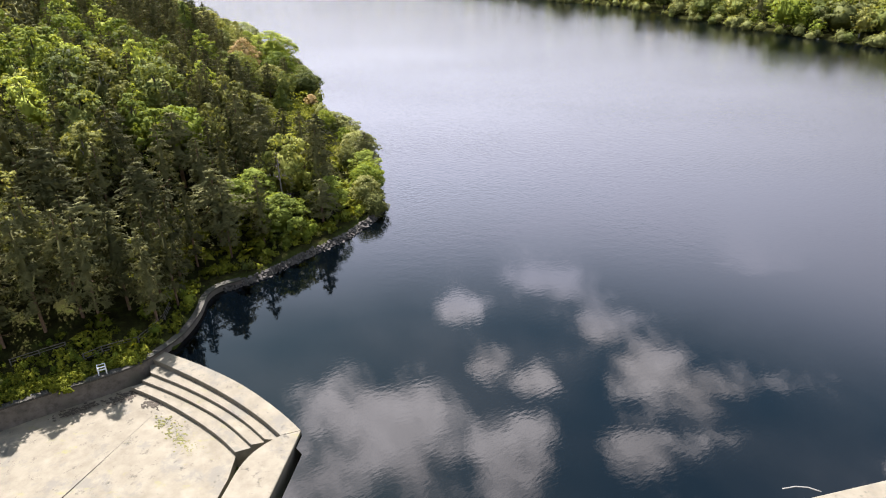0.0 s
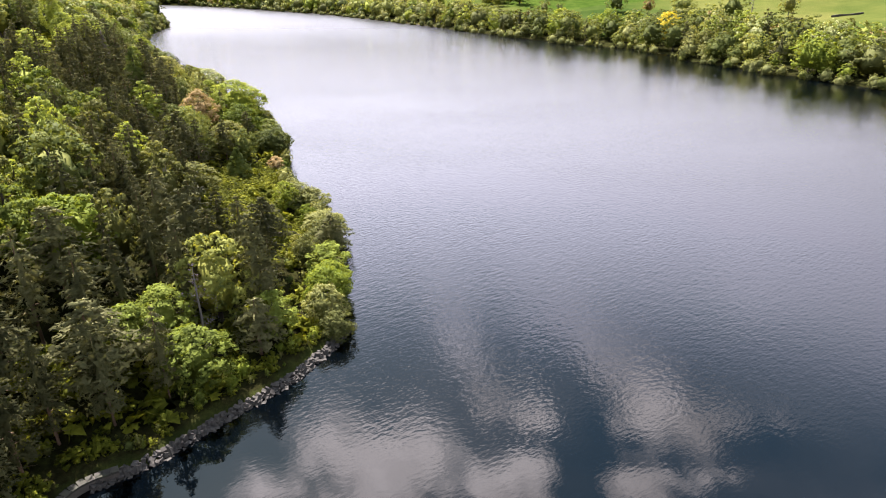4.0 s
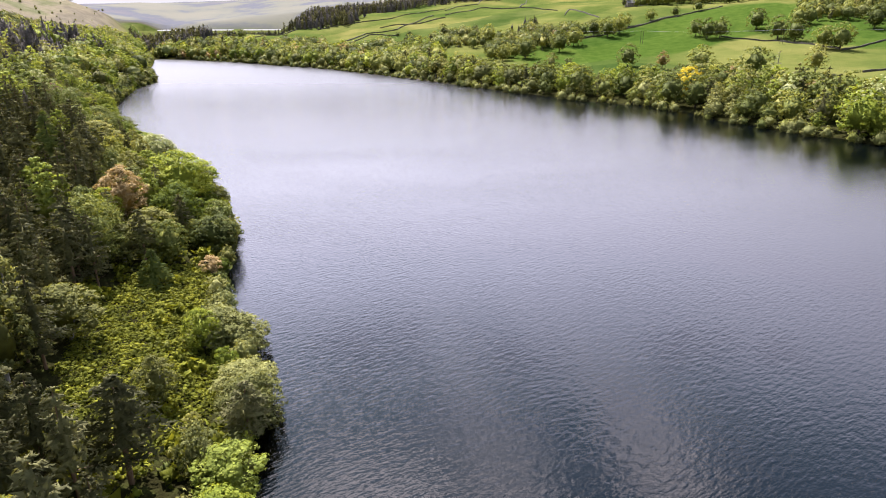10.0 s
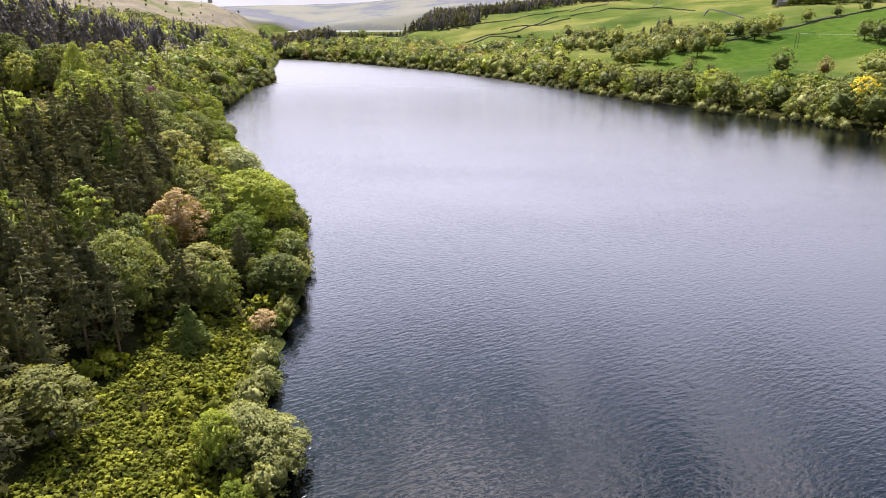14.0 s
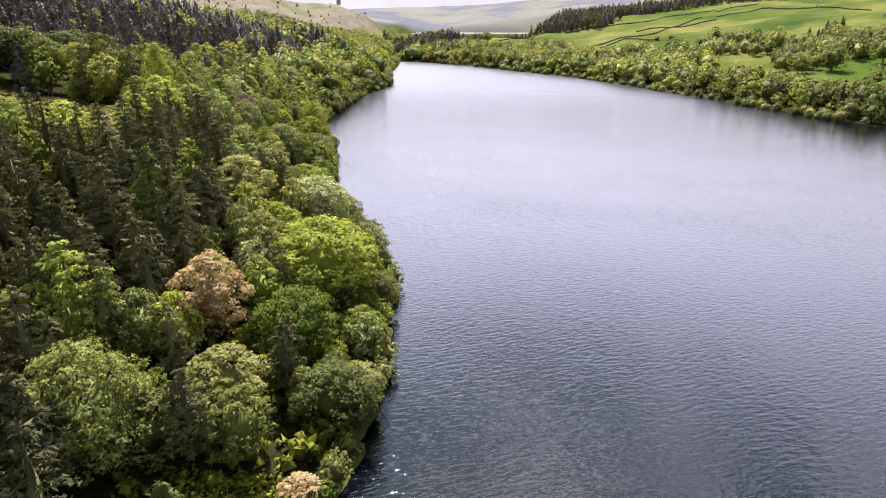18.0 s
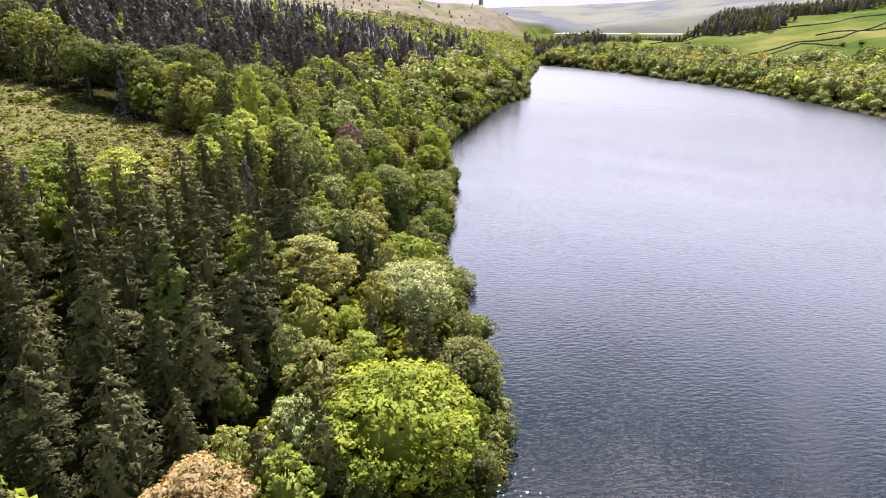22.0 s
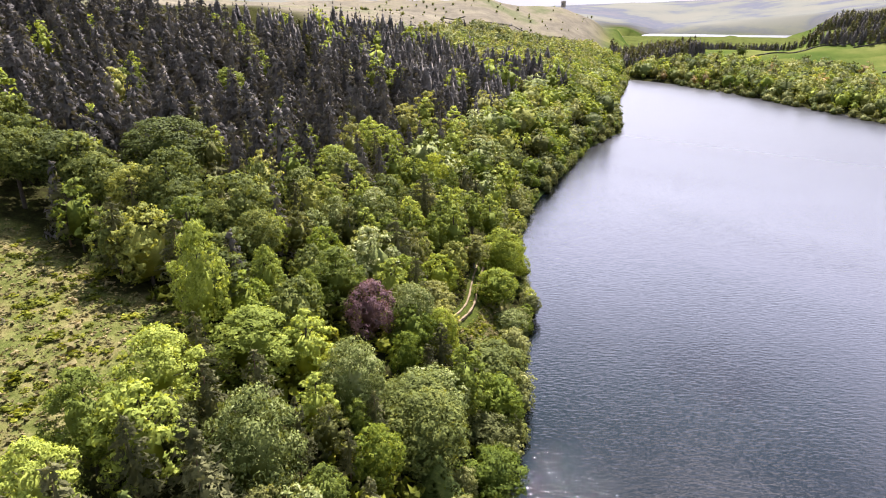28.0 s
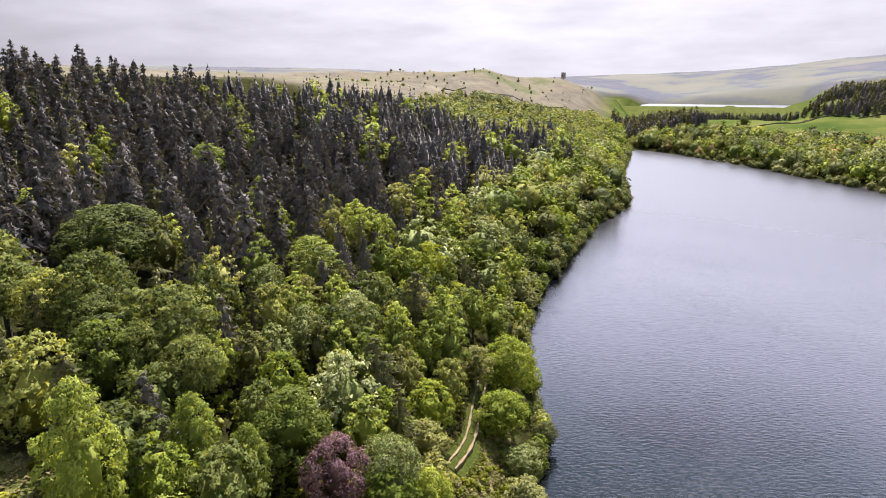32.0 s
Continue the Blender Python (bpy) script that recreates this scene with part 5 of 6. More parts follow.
HEATH = [(-28, 132), (-23, 150), (-31, 168), (-37, 186), (-43, 196), (-53, 190), (-51, 165), (-40, 138)]
PINE_STAND = [(-78, 198), (-71, 206), (-70, 214), (-79, 225), (-90, 234), (-104, 240), (-118, 234), (-112, 208), (-92, 196)]
TRACK = [(-136.5, 332), (-140, 341), (-146.5, 352), (-152.5, 362), (-160, 372)]


def crowded(px, py, room):
    return any((px - a) ** 2 + (py - b) ** 2 < (r + room) ** 2 for a, b, r in planted)


def woods():
    # west side
    x, y = grid_points(-420, 0, 60, 980, 5.6)
    dw, sw = dist_line(x, y, WEST)
    dt, _ = dist_line(x, y, TRACK)
    keep = (sw > 0) & (dw > 1.5) & ~inside(x, y, LAKE) & ~inside(x, y, CLEARING) & ~inside(x, y, BASIN) & ~inside(x, y, HEATH)
    keep &= dw < np.where(y > 560, 190 - 0.1 * (y - 560), 278)
    keep &= ~inside(x, y, GLADE) & (dt > 4) & ((dw > 9) | (y > 88)) & ((x > -0.72 * y - 25 - 40 * (y > 240)) | (y > 300))
    patch = waves(x, y, 34, 5)
    stand = inside(x, y, PINE_STAND)
    # open ground in front of the track and round the copper beech
    keep &= ~((dt < 9.5) & (y < 366) & (x > np.interp(y, [332, 341, 352, 362, 372], [-136.5, -140, -146.5, -152.5, -160])))
    keep &= dist_line(x, y, [(-135.5, 308.8), (-126, 299)])[0] > 6.0
    for px, py, d, pt, dense in zip(x[keep], y[keep], dw[keep], patch[keep], stand[keep]):
        if dense:
            w, h = {"pine": 14, "spruce": 0.3, "birch": 0.3}, rng.uniform(12, 16)
        elif d < 8:
            w, h = {"willow": 4, "oak": 2, "sycamore": 3, "birch": 2, "hawthorn": 1}, rng.uniform(4, 7)
        elif 118 < py < 190 and d < 42:
            w, h = {"pine": 10, "birch": 1, "beech": 0.6, "sycamore": 0.5}, rng.uniform(11, 15)
        elif 118 < py < 190:
            w, h = {"pine": 8, "beech": 2.5, "oak": 2, "birch": 2.2, "larch": 0.4, "sycamore": 1}, rng.uniform(11, 16)
        elif py < 190:
            w, h = {"pine": 13, "beech": 2.0, "oak": 0.8, "birch": 2.0, "larch": 1.0}, rng.uniform(12, 17)
        elif py < 285:
            if d < 30:
                w, h = {"pine": 3, "birch": 2, "oak": 2, "beech": 1, "sycamore": 1, "hawthorn": 1}, rng.uniform(7, 11)
            else:
                w, h = {"pine": 10, "beech": 1.2, "larch": 0.6, "spruce": 0.4}, rng.uniform(12, 16)
        elif d < (34 if py > 335 else 46) + 9 * pt:
            w, h = {"oak": 3, "sycamore": 3, "beech": 4, "hawthorn": 2.5, "birch": 2, "pine": 2.2}, rng.uniform(7, 13.5)
        elif py < 318 and d < 84 + 14 * pt:
            w, h = {"oak": 3, "beech": 1.2, "birch": 1, "pine": 3.0, "spruce": 1.0}, rng.uniform(10, 14)
        elif d < (50 if py > 335 else 84) + 14 * pt and py < 430:
            w, h = {"oak": 1.5, "beech": 2.5, "birch": 0.7, "spruce": 8, "pine": 2}, rng.uniform(10, 14)
        elif py > 610 and d > 45 - 0.1 * (py - 610) + 30 * pt:
            w, h = {"oak": 5, "birch": 2, "beech": 1, "spruce": 0.8}, rng.uniform(9, 13)
        else:
            w, h = {"spruce": 16, "pine": 1.0, "beech": 0.9, "birch": 0.2}, rng.uniform(10, 16)
        kind = choose(w)
        if kind in ("oak", "sycamore", "hawthorn", "willow") and d > 8 and rng.random() < (0.12 if py < 385 else 0.45 if py < 450 else 0.6):
            continue
        if d > 50 and py > 285:
            if rng.random() < (0.62 if kind == "spruce" else 0.45):
                continue
            h *= 1.42 if kind == "spruce" else 1.1
        if crowded(px, py, 1.0):
            continue
        spread = 1.0 if py < 385 or kind in ("spruce", "pine") else 1.22 if py < 450 else 1.4
        near = (d < 56 or (d < 80 and 130 < py < 300)) and py < 385
        if near:
            n = len(planted)
            plant(kind, px, py, h, int(rng.integers(9)), rng.uniform(0.85, 1.15), rng.uniform(0, 6.3), HALF)
            del planted[n:]
        else:
            scatter(kind, px, py, h * spread ** 0.5, int(rng.integers(9)), rng.uniform(0.85, 1.2) * spread, rng.uniform(0, 6.3), rng.random(), DIST if py > 450 else MID)
    # low growth that overhangs the water all along the west shore
    line = np.array(SHORE_W[12:], float)
    for a, b in zip(line[:-1], line[1:]):
        length = np.hypot(*(b - a))
        for k in range(int(length / 3.4) + 1):
            px, py = a + (b - a) * rng.random() + rng.uniform(-0.4, 1.6) * np.array([a[1] - b[1], b[0] - a[0]]) / length
            if py < 118 or crowded(px, py, -1.0):
                continue
            scatter(choose({"willow": 4, "oak": 2, "sycamore": 2, "birch": 1}), px, py, rng.uniform(2.2, 5.0), int(rng.integers(9)), rng.uniform(0.9, 1.3), rng.uniform(0, 6.3), rng.random())
    # undergrowth
    x, y = grid_points(-140, 0, 62, 420, 5.4)
    dw, sw = dist_line(x, y, WEST)
    dt, _ = dist_line(x, y, TRACK)
    keep = (sw > 0) & (dw > 1.2) & (dw < 13) & ~inside(x, y, CLEARING) & ~inside(x, y, GLADE) & (dt > 2.5)
    for px, py, d in zip(x[keep], y[keep], dw[keep]):
        scatter(choose({"bracken": 3, "oak": 1.5, "birch": 1}), px, py, rng.uniform(0.8, 1.8), int(rng.integers(9)), rng.uniform(0.9, 1.3), rng.uniform(0, 6.3), rng.random(), TINY)
    x, y = grid_points(-175, -60, 225, 350, 3.6)
    dw, sw = dist_line(x, y, WEST)
    keep = (sw > 0) & (dw > 4) & (dw < 72) & ~inside(x, y, CLEARING) & ~inside(x, y, GLADE) & (dist_line(x, y, TRACK)[0] > 3)
    for px, py in zip(x[keep], y[keep]):
        scatter(choose({"bracken": 3, "birch": 1, "oak": 1}), px, py, rng.uniform(0.9, 2.4), int(rng.integers(9)), rng.uniform(1.0, 1.5), rng.uniform(0, 6.3), rng.random(), TINY)
    x, y = grid_points(-70, -8, 88, 235, 3.0)
    dw, sw = dist_line(x, y, WEST)
    keep = (sw > 0) & (dw > 1.5) & (dw < 22) & ~inside(x, y, HEATH)
    for px, py in zip(x[keep], y[keep]):
        scatter(choose({"bracken": 3, "birch": 1, "oak": 1, "sycamore": 0.6}), px, py, rng.uniform(0.8, 2.2), int(rng.integers(9)), rng.uniform(1.0, 1.4), rng.uniform(0, 6.3), rng.random(), TINY)
    # grass and bilberry beside and between the wheel ruts
    x, y = grid_points(-170, -125, 325, 380, 0.9)
    dt, _ = dist_line(x, y, TRACK)
    keep = ((dt > 1.3) & ((dt < 4.2) | inside(x, y, GLADE))) | (dt < 0.35)
    for px, py, d in zip(x[keep], y[keep], dt[keep]):
        scatter("tussock" if rng.random() < 0.6 else "bracken", px, py, rng.uniform(0.12, 0.3) if d < 2 else rng.uniform(0.3, 0.7), int(rng.integers(9)), rng.uniform(1.2, 1.8), rng.uniform(0, 6.3), rng.random(), DIST)
    # lush growth on the verge above the spillway wall
    for k in range(380):
        px = rng.uniform(-68, -39.6)
        py = float(np.interp(px, [-74, -62, -53.1, -48.4, -43.6, -40], [38, 50, 56.5, 59.6, 62.4, 64.9])) + 0.9 + abs(rng.normal(0, 3.4))
        if np.hypot(px + 43.4, py - 63.4) > 1.5:
            scatter(choose({"bracken": 5, "sycamore": 2, "beech": 1}), px, py, rng.uniform(0.5, 1.4), k, 1.0, k * 1.1, rng.random(), HALF if k % 3 == 0 else MID)
    # scrub down to the wall and the stones of the point
    line = np.array([(-37.8, 69), (-37.5, 78), (-38.3, 83), (-36.5, 87), (-31, 90.4), (-26, 97.4), (-19.6, 105), (-15.6, 112), (-13.8, 118)])
    for a, b in zip(line[:-1], line[1:]):
        length = np.hypot(*(b - a))
        for k in range(int(length * 2.2)):
            px, py = a + (b - a) * rng.random() + abs(rng.normal(0.2, 2.6)) * np.array([a[1] - b[1], b[0] - a[0]]) / length
            tall = rng.uniform(0.5, 1.6) if rng.random() < 0.75 else rng.uniform(1.8, 3.4)
            kind = choose({"bracken": 4, "sycamore": 2, "beech": 1, "birch": 2})
            scatter(kind, px, py, min(tall, 1.3) if kind == "bracken" else tall, k, rng.uniform(0.8, 1.2), k * 1.1, rng.random(), MID)
    # bilberry bank
    x, y = grid_points(-60, -15, 128, 200, 1.35)
    keep = inside(x, y, HEATH)
    for px, py in zip(x[keep], y[keep]):
        scatter("bracken", px, py, rng.uniform(0.4, 0.85), int(rng.integers(9)), rng.uniform(1.7, 2.3), rng.uniform(0, 6.3), rng.random() * 0.8)
    # rough tussocks and saplings on the clearing
    x, y = grid_points(-240, -110, 232, 290, 1.5)
    keep = inside(x, y, CLEARING)
    for px, py in zip(x[keep], y[keep]):
        scatter(choose({"tussock": 8, "bracken": 2.0, "dead": 0.3}), px, py, rng.uniform(0.25, 0.6) * (2.2 if rng.random() < 0.04 else 1), int(rng.integers(9)), rng.uniform(1.5, 2.6), rng.uniform(0, 6.3), rng.random(), DIST)
    # east bank belt
    x, y = grid_points(-400, 330, 180, 990, 10.5)
    dw, sw = dist_line(x, y, WEST)
    de, se = dist_line(x, y, EAST)
    keep = (se < 0) & (de > 2) & (de < 72 - 30 * smooth(470, 560, y) + 18 * waves(x, y, 40, 3) + 60 * smooth(600, 800, y)) & ~inside(x, y, LAKE) & (dw > de)
    for px, py, d in zip(x[keep], y[keep], de[keep]):
        if crowded(px, py, -1.5):
            continue
        kind = choose({"willow": 1.0, "oak": 6, "birch": 2.2, "hawthorn": 0.4, "pine": 1.0, "sycamore": 1.5, "beech": 1.6, "russet": 0.7})
        h = rng.uniform(7, 11) if d < 9 else rng.uniform(13, 19)
        scatter(kind, px, py, h, int(rng.integers(9)), rng.uniform(1.05, 1.4), rng.uniform(0, 6.3), rng.random(), DIST if py > 640 else MID)
    line = np.array(SHORE_E[1:-3], float)
    for a, b in zip(line[:-1], line[1:]):
        length = np.hypot(*(b - a))
        for k in range(int(length / 4.5) + 1):
            px, py = a + (b - a) * rng.random() - rng.uniform(-0.5, 2.5) * np.array([b[1] - a[1], a[0] - b[0]]) / length * -1
            scatter(choose({"willow": 4, "oak": 2, "birch": 1}), px, py, rng.uniform(3.5, 7), int(rng.integers(9)), rng.uniform(1.0, 1.3), rng.uniform(0, 6.3), rng.random(), DIST)


def wood_patch(corners, step, weights, low, high):
    """A far wood that fills a four-cornered stretch of the plan."""
    xs, ys = [p[0] for p in corners], [p[1] for p in corners]
    x, y = grid_points(min(xs), max(xs), min(ys), max(ys), step)
    keep = inside(x, y, corners)
    for px, py in zip(x[keep], y[keep]):
        scatter(choose(weights), px, py, rng.uniform(low, high), int(rng.integers(9)), rng.uniform(0.95, 1.3), rng.uniform(0, 6.3), rng.random(), DIST)


woods()
# the pinewood goes on up the hill behind the dam
x, y = grid_points(-330, -40, -60, 262, 8.5)
dw, sw = dist_line(x, y, WEST)
keep = (sw > 0) & (dw > 12) & ~inside(x, y, CLEARING) & ~inside(x, y, BASIN) & ((x <= -0.72 * y - 25 - 40 * (y > 240)) | (y < 60)) & (x < -0.1 * y - 62)
for px, py in zip(x[keep], y[keep]):
    scatter(choose({"pine": 8, "beech": 1, "oak": 1, "birch": 1}), px, py, rng.uniform(11, 16), int(rng.integers(9)), rng.uniform(1.0, 1.3), rng.uniform(0, 6.3), rng.random(), DIST)
DARK, MIXED = {"spruce": 6, "pine": 4}, {"oak": 5, "birch": 2, "willow": 1, "pine": 0.5}
wood_patch([(-250, 1105), (-190, 1083), (-140, 1076), (-120, 1150), (-200, 1180)], 8, DARK, 12, 18)
wood_patch([(-121, 1273), (-86, 1318), (13, 1375), (120, 1400), (100, 1500), (-100, 1450)], 9, DARK, 12, 16)
wood_patch([(-412, 985), (-377, 991), (-374, 1043), (-340, 1075), (-400, 1150), (-470, 1120), (-450, 1030)], 6.5, DARK, 15, 22)
wood_patch([(-420, 1180), (-340, 1215), (-270, 1260), (-240, 1300), (-330, 1310), (-420, 1290)], 8, DARK, 9, 13)
wood_patch([(-375, 935), (-330, 930), (-330, 990), (-420, 1010)], 8, MIXED, 7, 11)
wood_patch([(-290, 1340), (-190, 1330), (-100, 1340), (-100, 1420), (-260, 1430)], 7, DARK, 13, 18)
wood_patch([(230, 985), (300, 940), (420, 900), (470, 980), (330, 1040)], 11, MIXED, 12, 17)
wood_patch([(40, 700), (80, 690), (150, 790), (120, 840), (60, 790)], 11, MIXED, 11, 16)
wood_patch([(330, 700), (460, 690), (520, 760), (380, 790)], 13, MIXED, 13, 18)
# paler kinds here put distance haze into the far wood's colour
wood_patch([(-392, 690), (-470, 690), (-525, 800), (-530, 960), (-480, 1000), (-440, 985), (-385, 850)], 9.5, {"oak": 3, "birch": 3, "willow": 3, "spruce": 0.6}, 8, 13)
# hedgerow trees and a copse in the eastern fields
for hx, hy in ((56, 735), (66, 750), (77, 745), (92, 757), (108, 772), (118, 765), (128, 758), (150, 775), (165, 792), (177, 808), (190, 803), (205, 812), (235, 828), (268, 846), (300, 862)):
    scatter(choose({"oak": 4, "birch": 1, "russet": 1}), hx, hy, rng.uniform(9, 15), int(rng.integers(9)), rng.uniform(1.0, 1.3), rng.uniform(0, 6.3), rng.random(), MID)
wood_patch([(-7, 800), (40, 772), (62, 825), (30, 900), (-20, 890)], 10, MIXED, 8, 13)
wood_patch([(80, 840), (100, 840), (125, 890), (110, 905)], 9, {"oak": 2, "spruce": 2}, 8, 13)
# scattered thorn bushes on the moor
x, y = grid_points(-760, -420, 740, 1260, 17)
for px, py in zip(x, y):
    if rng.random() < 0.25 and land_cover(np.array([px]), np.array([py]))[0, 1] > 0.5:
        scatter(choose({"oak": 2, "willow": 1}), px, py, rng.uniform(1.5, 5), int(px) % 3, rng.uniform(0.9, 1.5), px, rng.random(), DIST)
grow_forest()

# ---- far landscape: walls, upper dam, tower, farm, power line ----
def box_mesh(name, size, mat, bevel=0.03):
    bm = bmesh.new()
    bmesh.ops.create_cube(bm, size=1.0)
    bmesh.ops.scale(bm, vec=size, verts=bm.verts)
    if bevel:
        bmesh.ops.bevel(bm, geom=bm.edges[:], offset=bevel, segments=1, affect="EDGES")
    me = bpy.data.meshes.new(name)
    bm.to_mesh(me)
    bm.free()
    me.materials.append(mat)
    return me


def ground_at(x, y):
    return float(land(np.array([float(x)]), np.array([float(y)]))[0])


def field_wall(pts, height=1.25, thick=0.75):
    """Drystone wall that follows the ground, with an uneven top."""
    p = np.array(pts, float)
    s = np.r_[0, np.cumsum(np.hypot(*np.diff(p, axis=0).T))]
    n = max(4, int(s[-1] / 5))
    t = np.linspace(0, s[-1], n)
    p = np.stack([np.interp(t, s, p[:, 0]), np.interp(t, s, p[:, 1])], 1)
    a, b = offset(p, thick / 2), offset(p, -thick / 2)
    z = land(p[:, 0], p[:, 1])
    top = z + height * (1 + 0.15 * np.sin(np.arange(n) * 2.3))
    v = np.concatenate([np.c_[a, z - 1], np.c_[a, top], np.c_[b, top], np.c_[b, z - 1]])
    q = [(r * n + i, r * n + i + 1, (r + 1) * n + i + 1, (r + 1) * n + i) for r in range(3) for i in range(n - 1)]
    me = mesh_from("drystone_wall", v, q, [DRYSTONE])
    tagged(new("drystone_wall", me), "dark drystone wall between sloping green fields", "wall", group="field walls")


WALLS = [
    [(5, 1112), (63, 1176), (130, 1090), (165, 1035)],
    [(145, 794), (198, 801), (270, 837)],
    [(5, 1220), (67, 1348), (161, 2048)],
    [(118, 1108), (163, 1390)],
    [(53, 713), (101, 762), (132, 750), (196, 794), (268, 843), (334, 878)],
    [(-141, 941), (-103, 993), (-62, 997), (-13, 1119)],
    [(161, 954), (179, 1022), (194, 902)],
    [(310, 586), (342, 606), (369, 614)],
    [(278, 505), (305, 513)],
    [(263, 699), (296, 657), (313, 593)],
    [(-187, 1074), (-98, 1109), (5, 1246)],
    [(-89, 1031), (-38, 1035), (5, 1082)],
    [(-130, 923), (-98, 984), (-58, 960)],
    [(-556, 821), (-572, 932), (-580, 998), (-530, 985), (-511, 1045)],
    [(-471, 987), (-451, 1047)],
    [(-505, 836), (-585, 1004)],
    [(-278, 1047), (-229, 1091), (-177, 1114)],
    [(-609, 883), (-612, 934)],
]
for pts in WALLS:
    field_wall(pts)


def polar(px_bearing, r):
    b = radians(px_bearing)
    return (-82 - r * math.sin(b), 266 + r * math.cos(b))


# upper reservoir and its grassed dam
bm = bmesh.new()
rim = [polar(b, 1474) for b in (23.4, 20, 17, 14, 10)] + [polar(b, 1650) for b in (10, 14, 17, 20, 23.4)]
bm.faces.new([bm.verts.new((x, y, 24.0)) for x, y in rim])
bmesh.ops.recalc_face_normals(bm, faces=bm.faces)
if bm.faces[:][0].normal.z < 0:
    bmesh.ops.reverse_faces(bm, faces=bm.faces)
me = bpy.data.meshes.new("upper_reservoir")
bm.to_mesh(me)
bm.free()
me.materials.append(WATER)
tagged(new("upper_reservoir", me), "narrow bright strip of a higher reservoir behind its dam", "water", kind="structure")
upper = tagged(new("upper_dam"), "grassed embankment dam of the upper reservoir", "dam", kind="structure")
bs = np.linspace(25.6, 10.5, 30)
rows = [np.array([(*polar(b, r), z) for b in bs]) for r, z in ((1350, 4), (1410, 13.0), (1464, 24.06), (1472, 24.06), (1486, 18))]
n = len(bs)
me = mesh_from("embankment", np.concatenate(rows), [(k * n + i, k * n + i + 1, (k + 1) * n + i + 1, (k + 1) * n + i) for k in range(4) for i in range(n - 1)], [VERGE_FIELD])
part("embankment", me, upper)
spill = [polar(25.0, 1390), polar(25.0, 1468)]
v = []
for (x, y), z in zip(spill, (10.5, 25.2)):
    v += [(x - 5, y, z), (x + 5, y, z), (x + 5, y, z - 3), (x - 5, y, z - 3)]
me = mesh_from("spillway_chute", v, [(0, 1, 5, 4), (1, 2, 6, 5), (2, 3, 7, 6), (3, 0, 4, 7), (0, 1, 2, 3), (4, 5, 6, 7)], [CONCRETE])
part("spillway_chute", me, upper, "pale concrete chute")

# square stone tower on the moor
tower = tagged(new("stone_tower"), "dark square stone tower on the moor skyline", "tower")
tx, ty = polar(29.95, 1078)
tz = ground_at(tx, ty)
tower.location = (tx, ty, tz - 1)
part("walls", box_mesh("tower_walls", (5.4, 5.4, 9), GRITSTONE, 0.1), tower).location = (0, 0, 4.5)
for dx, dy in ((-2.1, -2.1), (2.1, -2.1), (2.1, 2.1), (-2.1, 2.1), (0, -2.1)):
    part("battlement", box_mesh("battlement", (1.2, 1.2, 1.1), GRITSTONE, 0.05), tower).location = (dx, dy, 9.5)
part("opening", box_mesh("tower_opening", (1.6, 0.4, 3), SLATE, 0.02), tower).location = (0, -2.65, 5)


def farmhouse(x, y, turn, length, label):
    house = tagged(new("farmhouse"), label, "house")
    z = ground_at(x, y)
    house.matrix_world = pose(x, y, z - 0.3, 0, 0, turn)
    w, h = 7.0, 5.2
    part("wall", box_mesh("house_wall", (length, w, h), GRITSTONE, 0.05), house).location = (0, 0, h / 2)
    v = [(-length / 2 - 0.3, -w / 2 - 0.4, h - 0.1), (length / 2 + 0.3, -w / 2 - 0.4, h - 0.1), (length / 2 + 0.3, 0, h + 3), (-length / 2 - 0.3, 0, h + 3),
         (-length / 2 - 0.3, w / 2 + 0.4, h - 0.1), (length / 2 + 0.3, w / 2 + 0.4, h - 0.1)]
    part("roof", mesh_from("house_roof", v, [(0, 1, 2, 3), (3, 2, 5, 4)], [SLATE]), house)
    gables = [(-length / 2, -w / 2, h), (-length / 2, w / 2, h), (-length / 2, 0, h + 2.8), (length / 2, -w / 2, h), (length / 2, w / 2, h), (length / 2, 0, h + 2.8)]
    part("gable", mesh_from("house_gable", gables, [(0, 1, 2), (3, 5, 4)], [GRITSTONE]), house)
    for k in (-1, 1):
        part("chimney", box_mesh("house_chimney", (0.9, 0.9, 2.0), GRITSTONE, 0.04), house).location = (k * (length / 2 - 0.8), 0, h + 3.2)
    for k in range(int(length // 3)):
        for zz in (1.5, 3.9):
            win = part("window", box_mesh("house_window", (1.0, 0.12, 1.2), SLATE, 0.02), house)
            win.location = (-length / 2 + 1.6 + k * 2.8, -w / 2 - 0.04, zz)
            part("sill", box_mesh("house_sill", (1.2, 0.2, 0.12), GRITSTONE, 0.02), win).location = (0, -0.06, -0.66)


farmhouse(255, 985, 15, 15, "grey gritstone farmhouse with a slate roof among trees")
farmhouse(274, 996, -20, 9, "small stone barn beside the farmhouse")

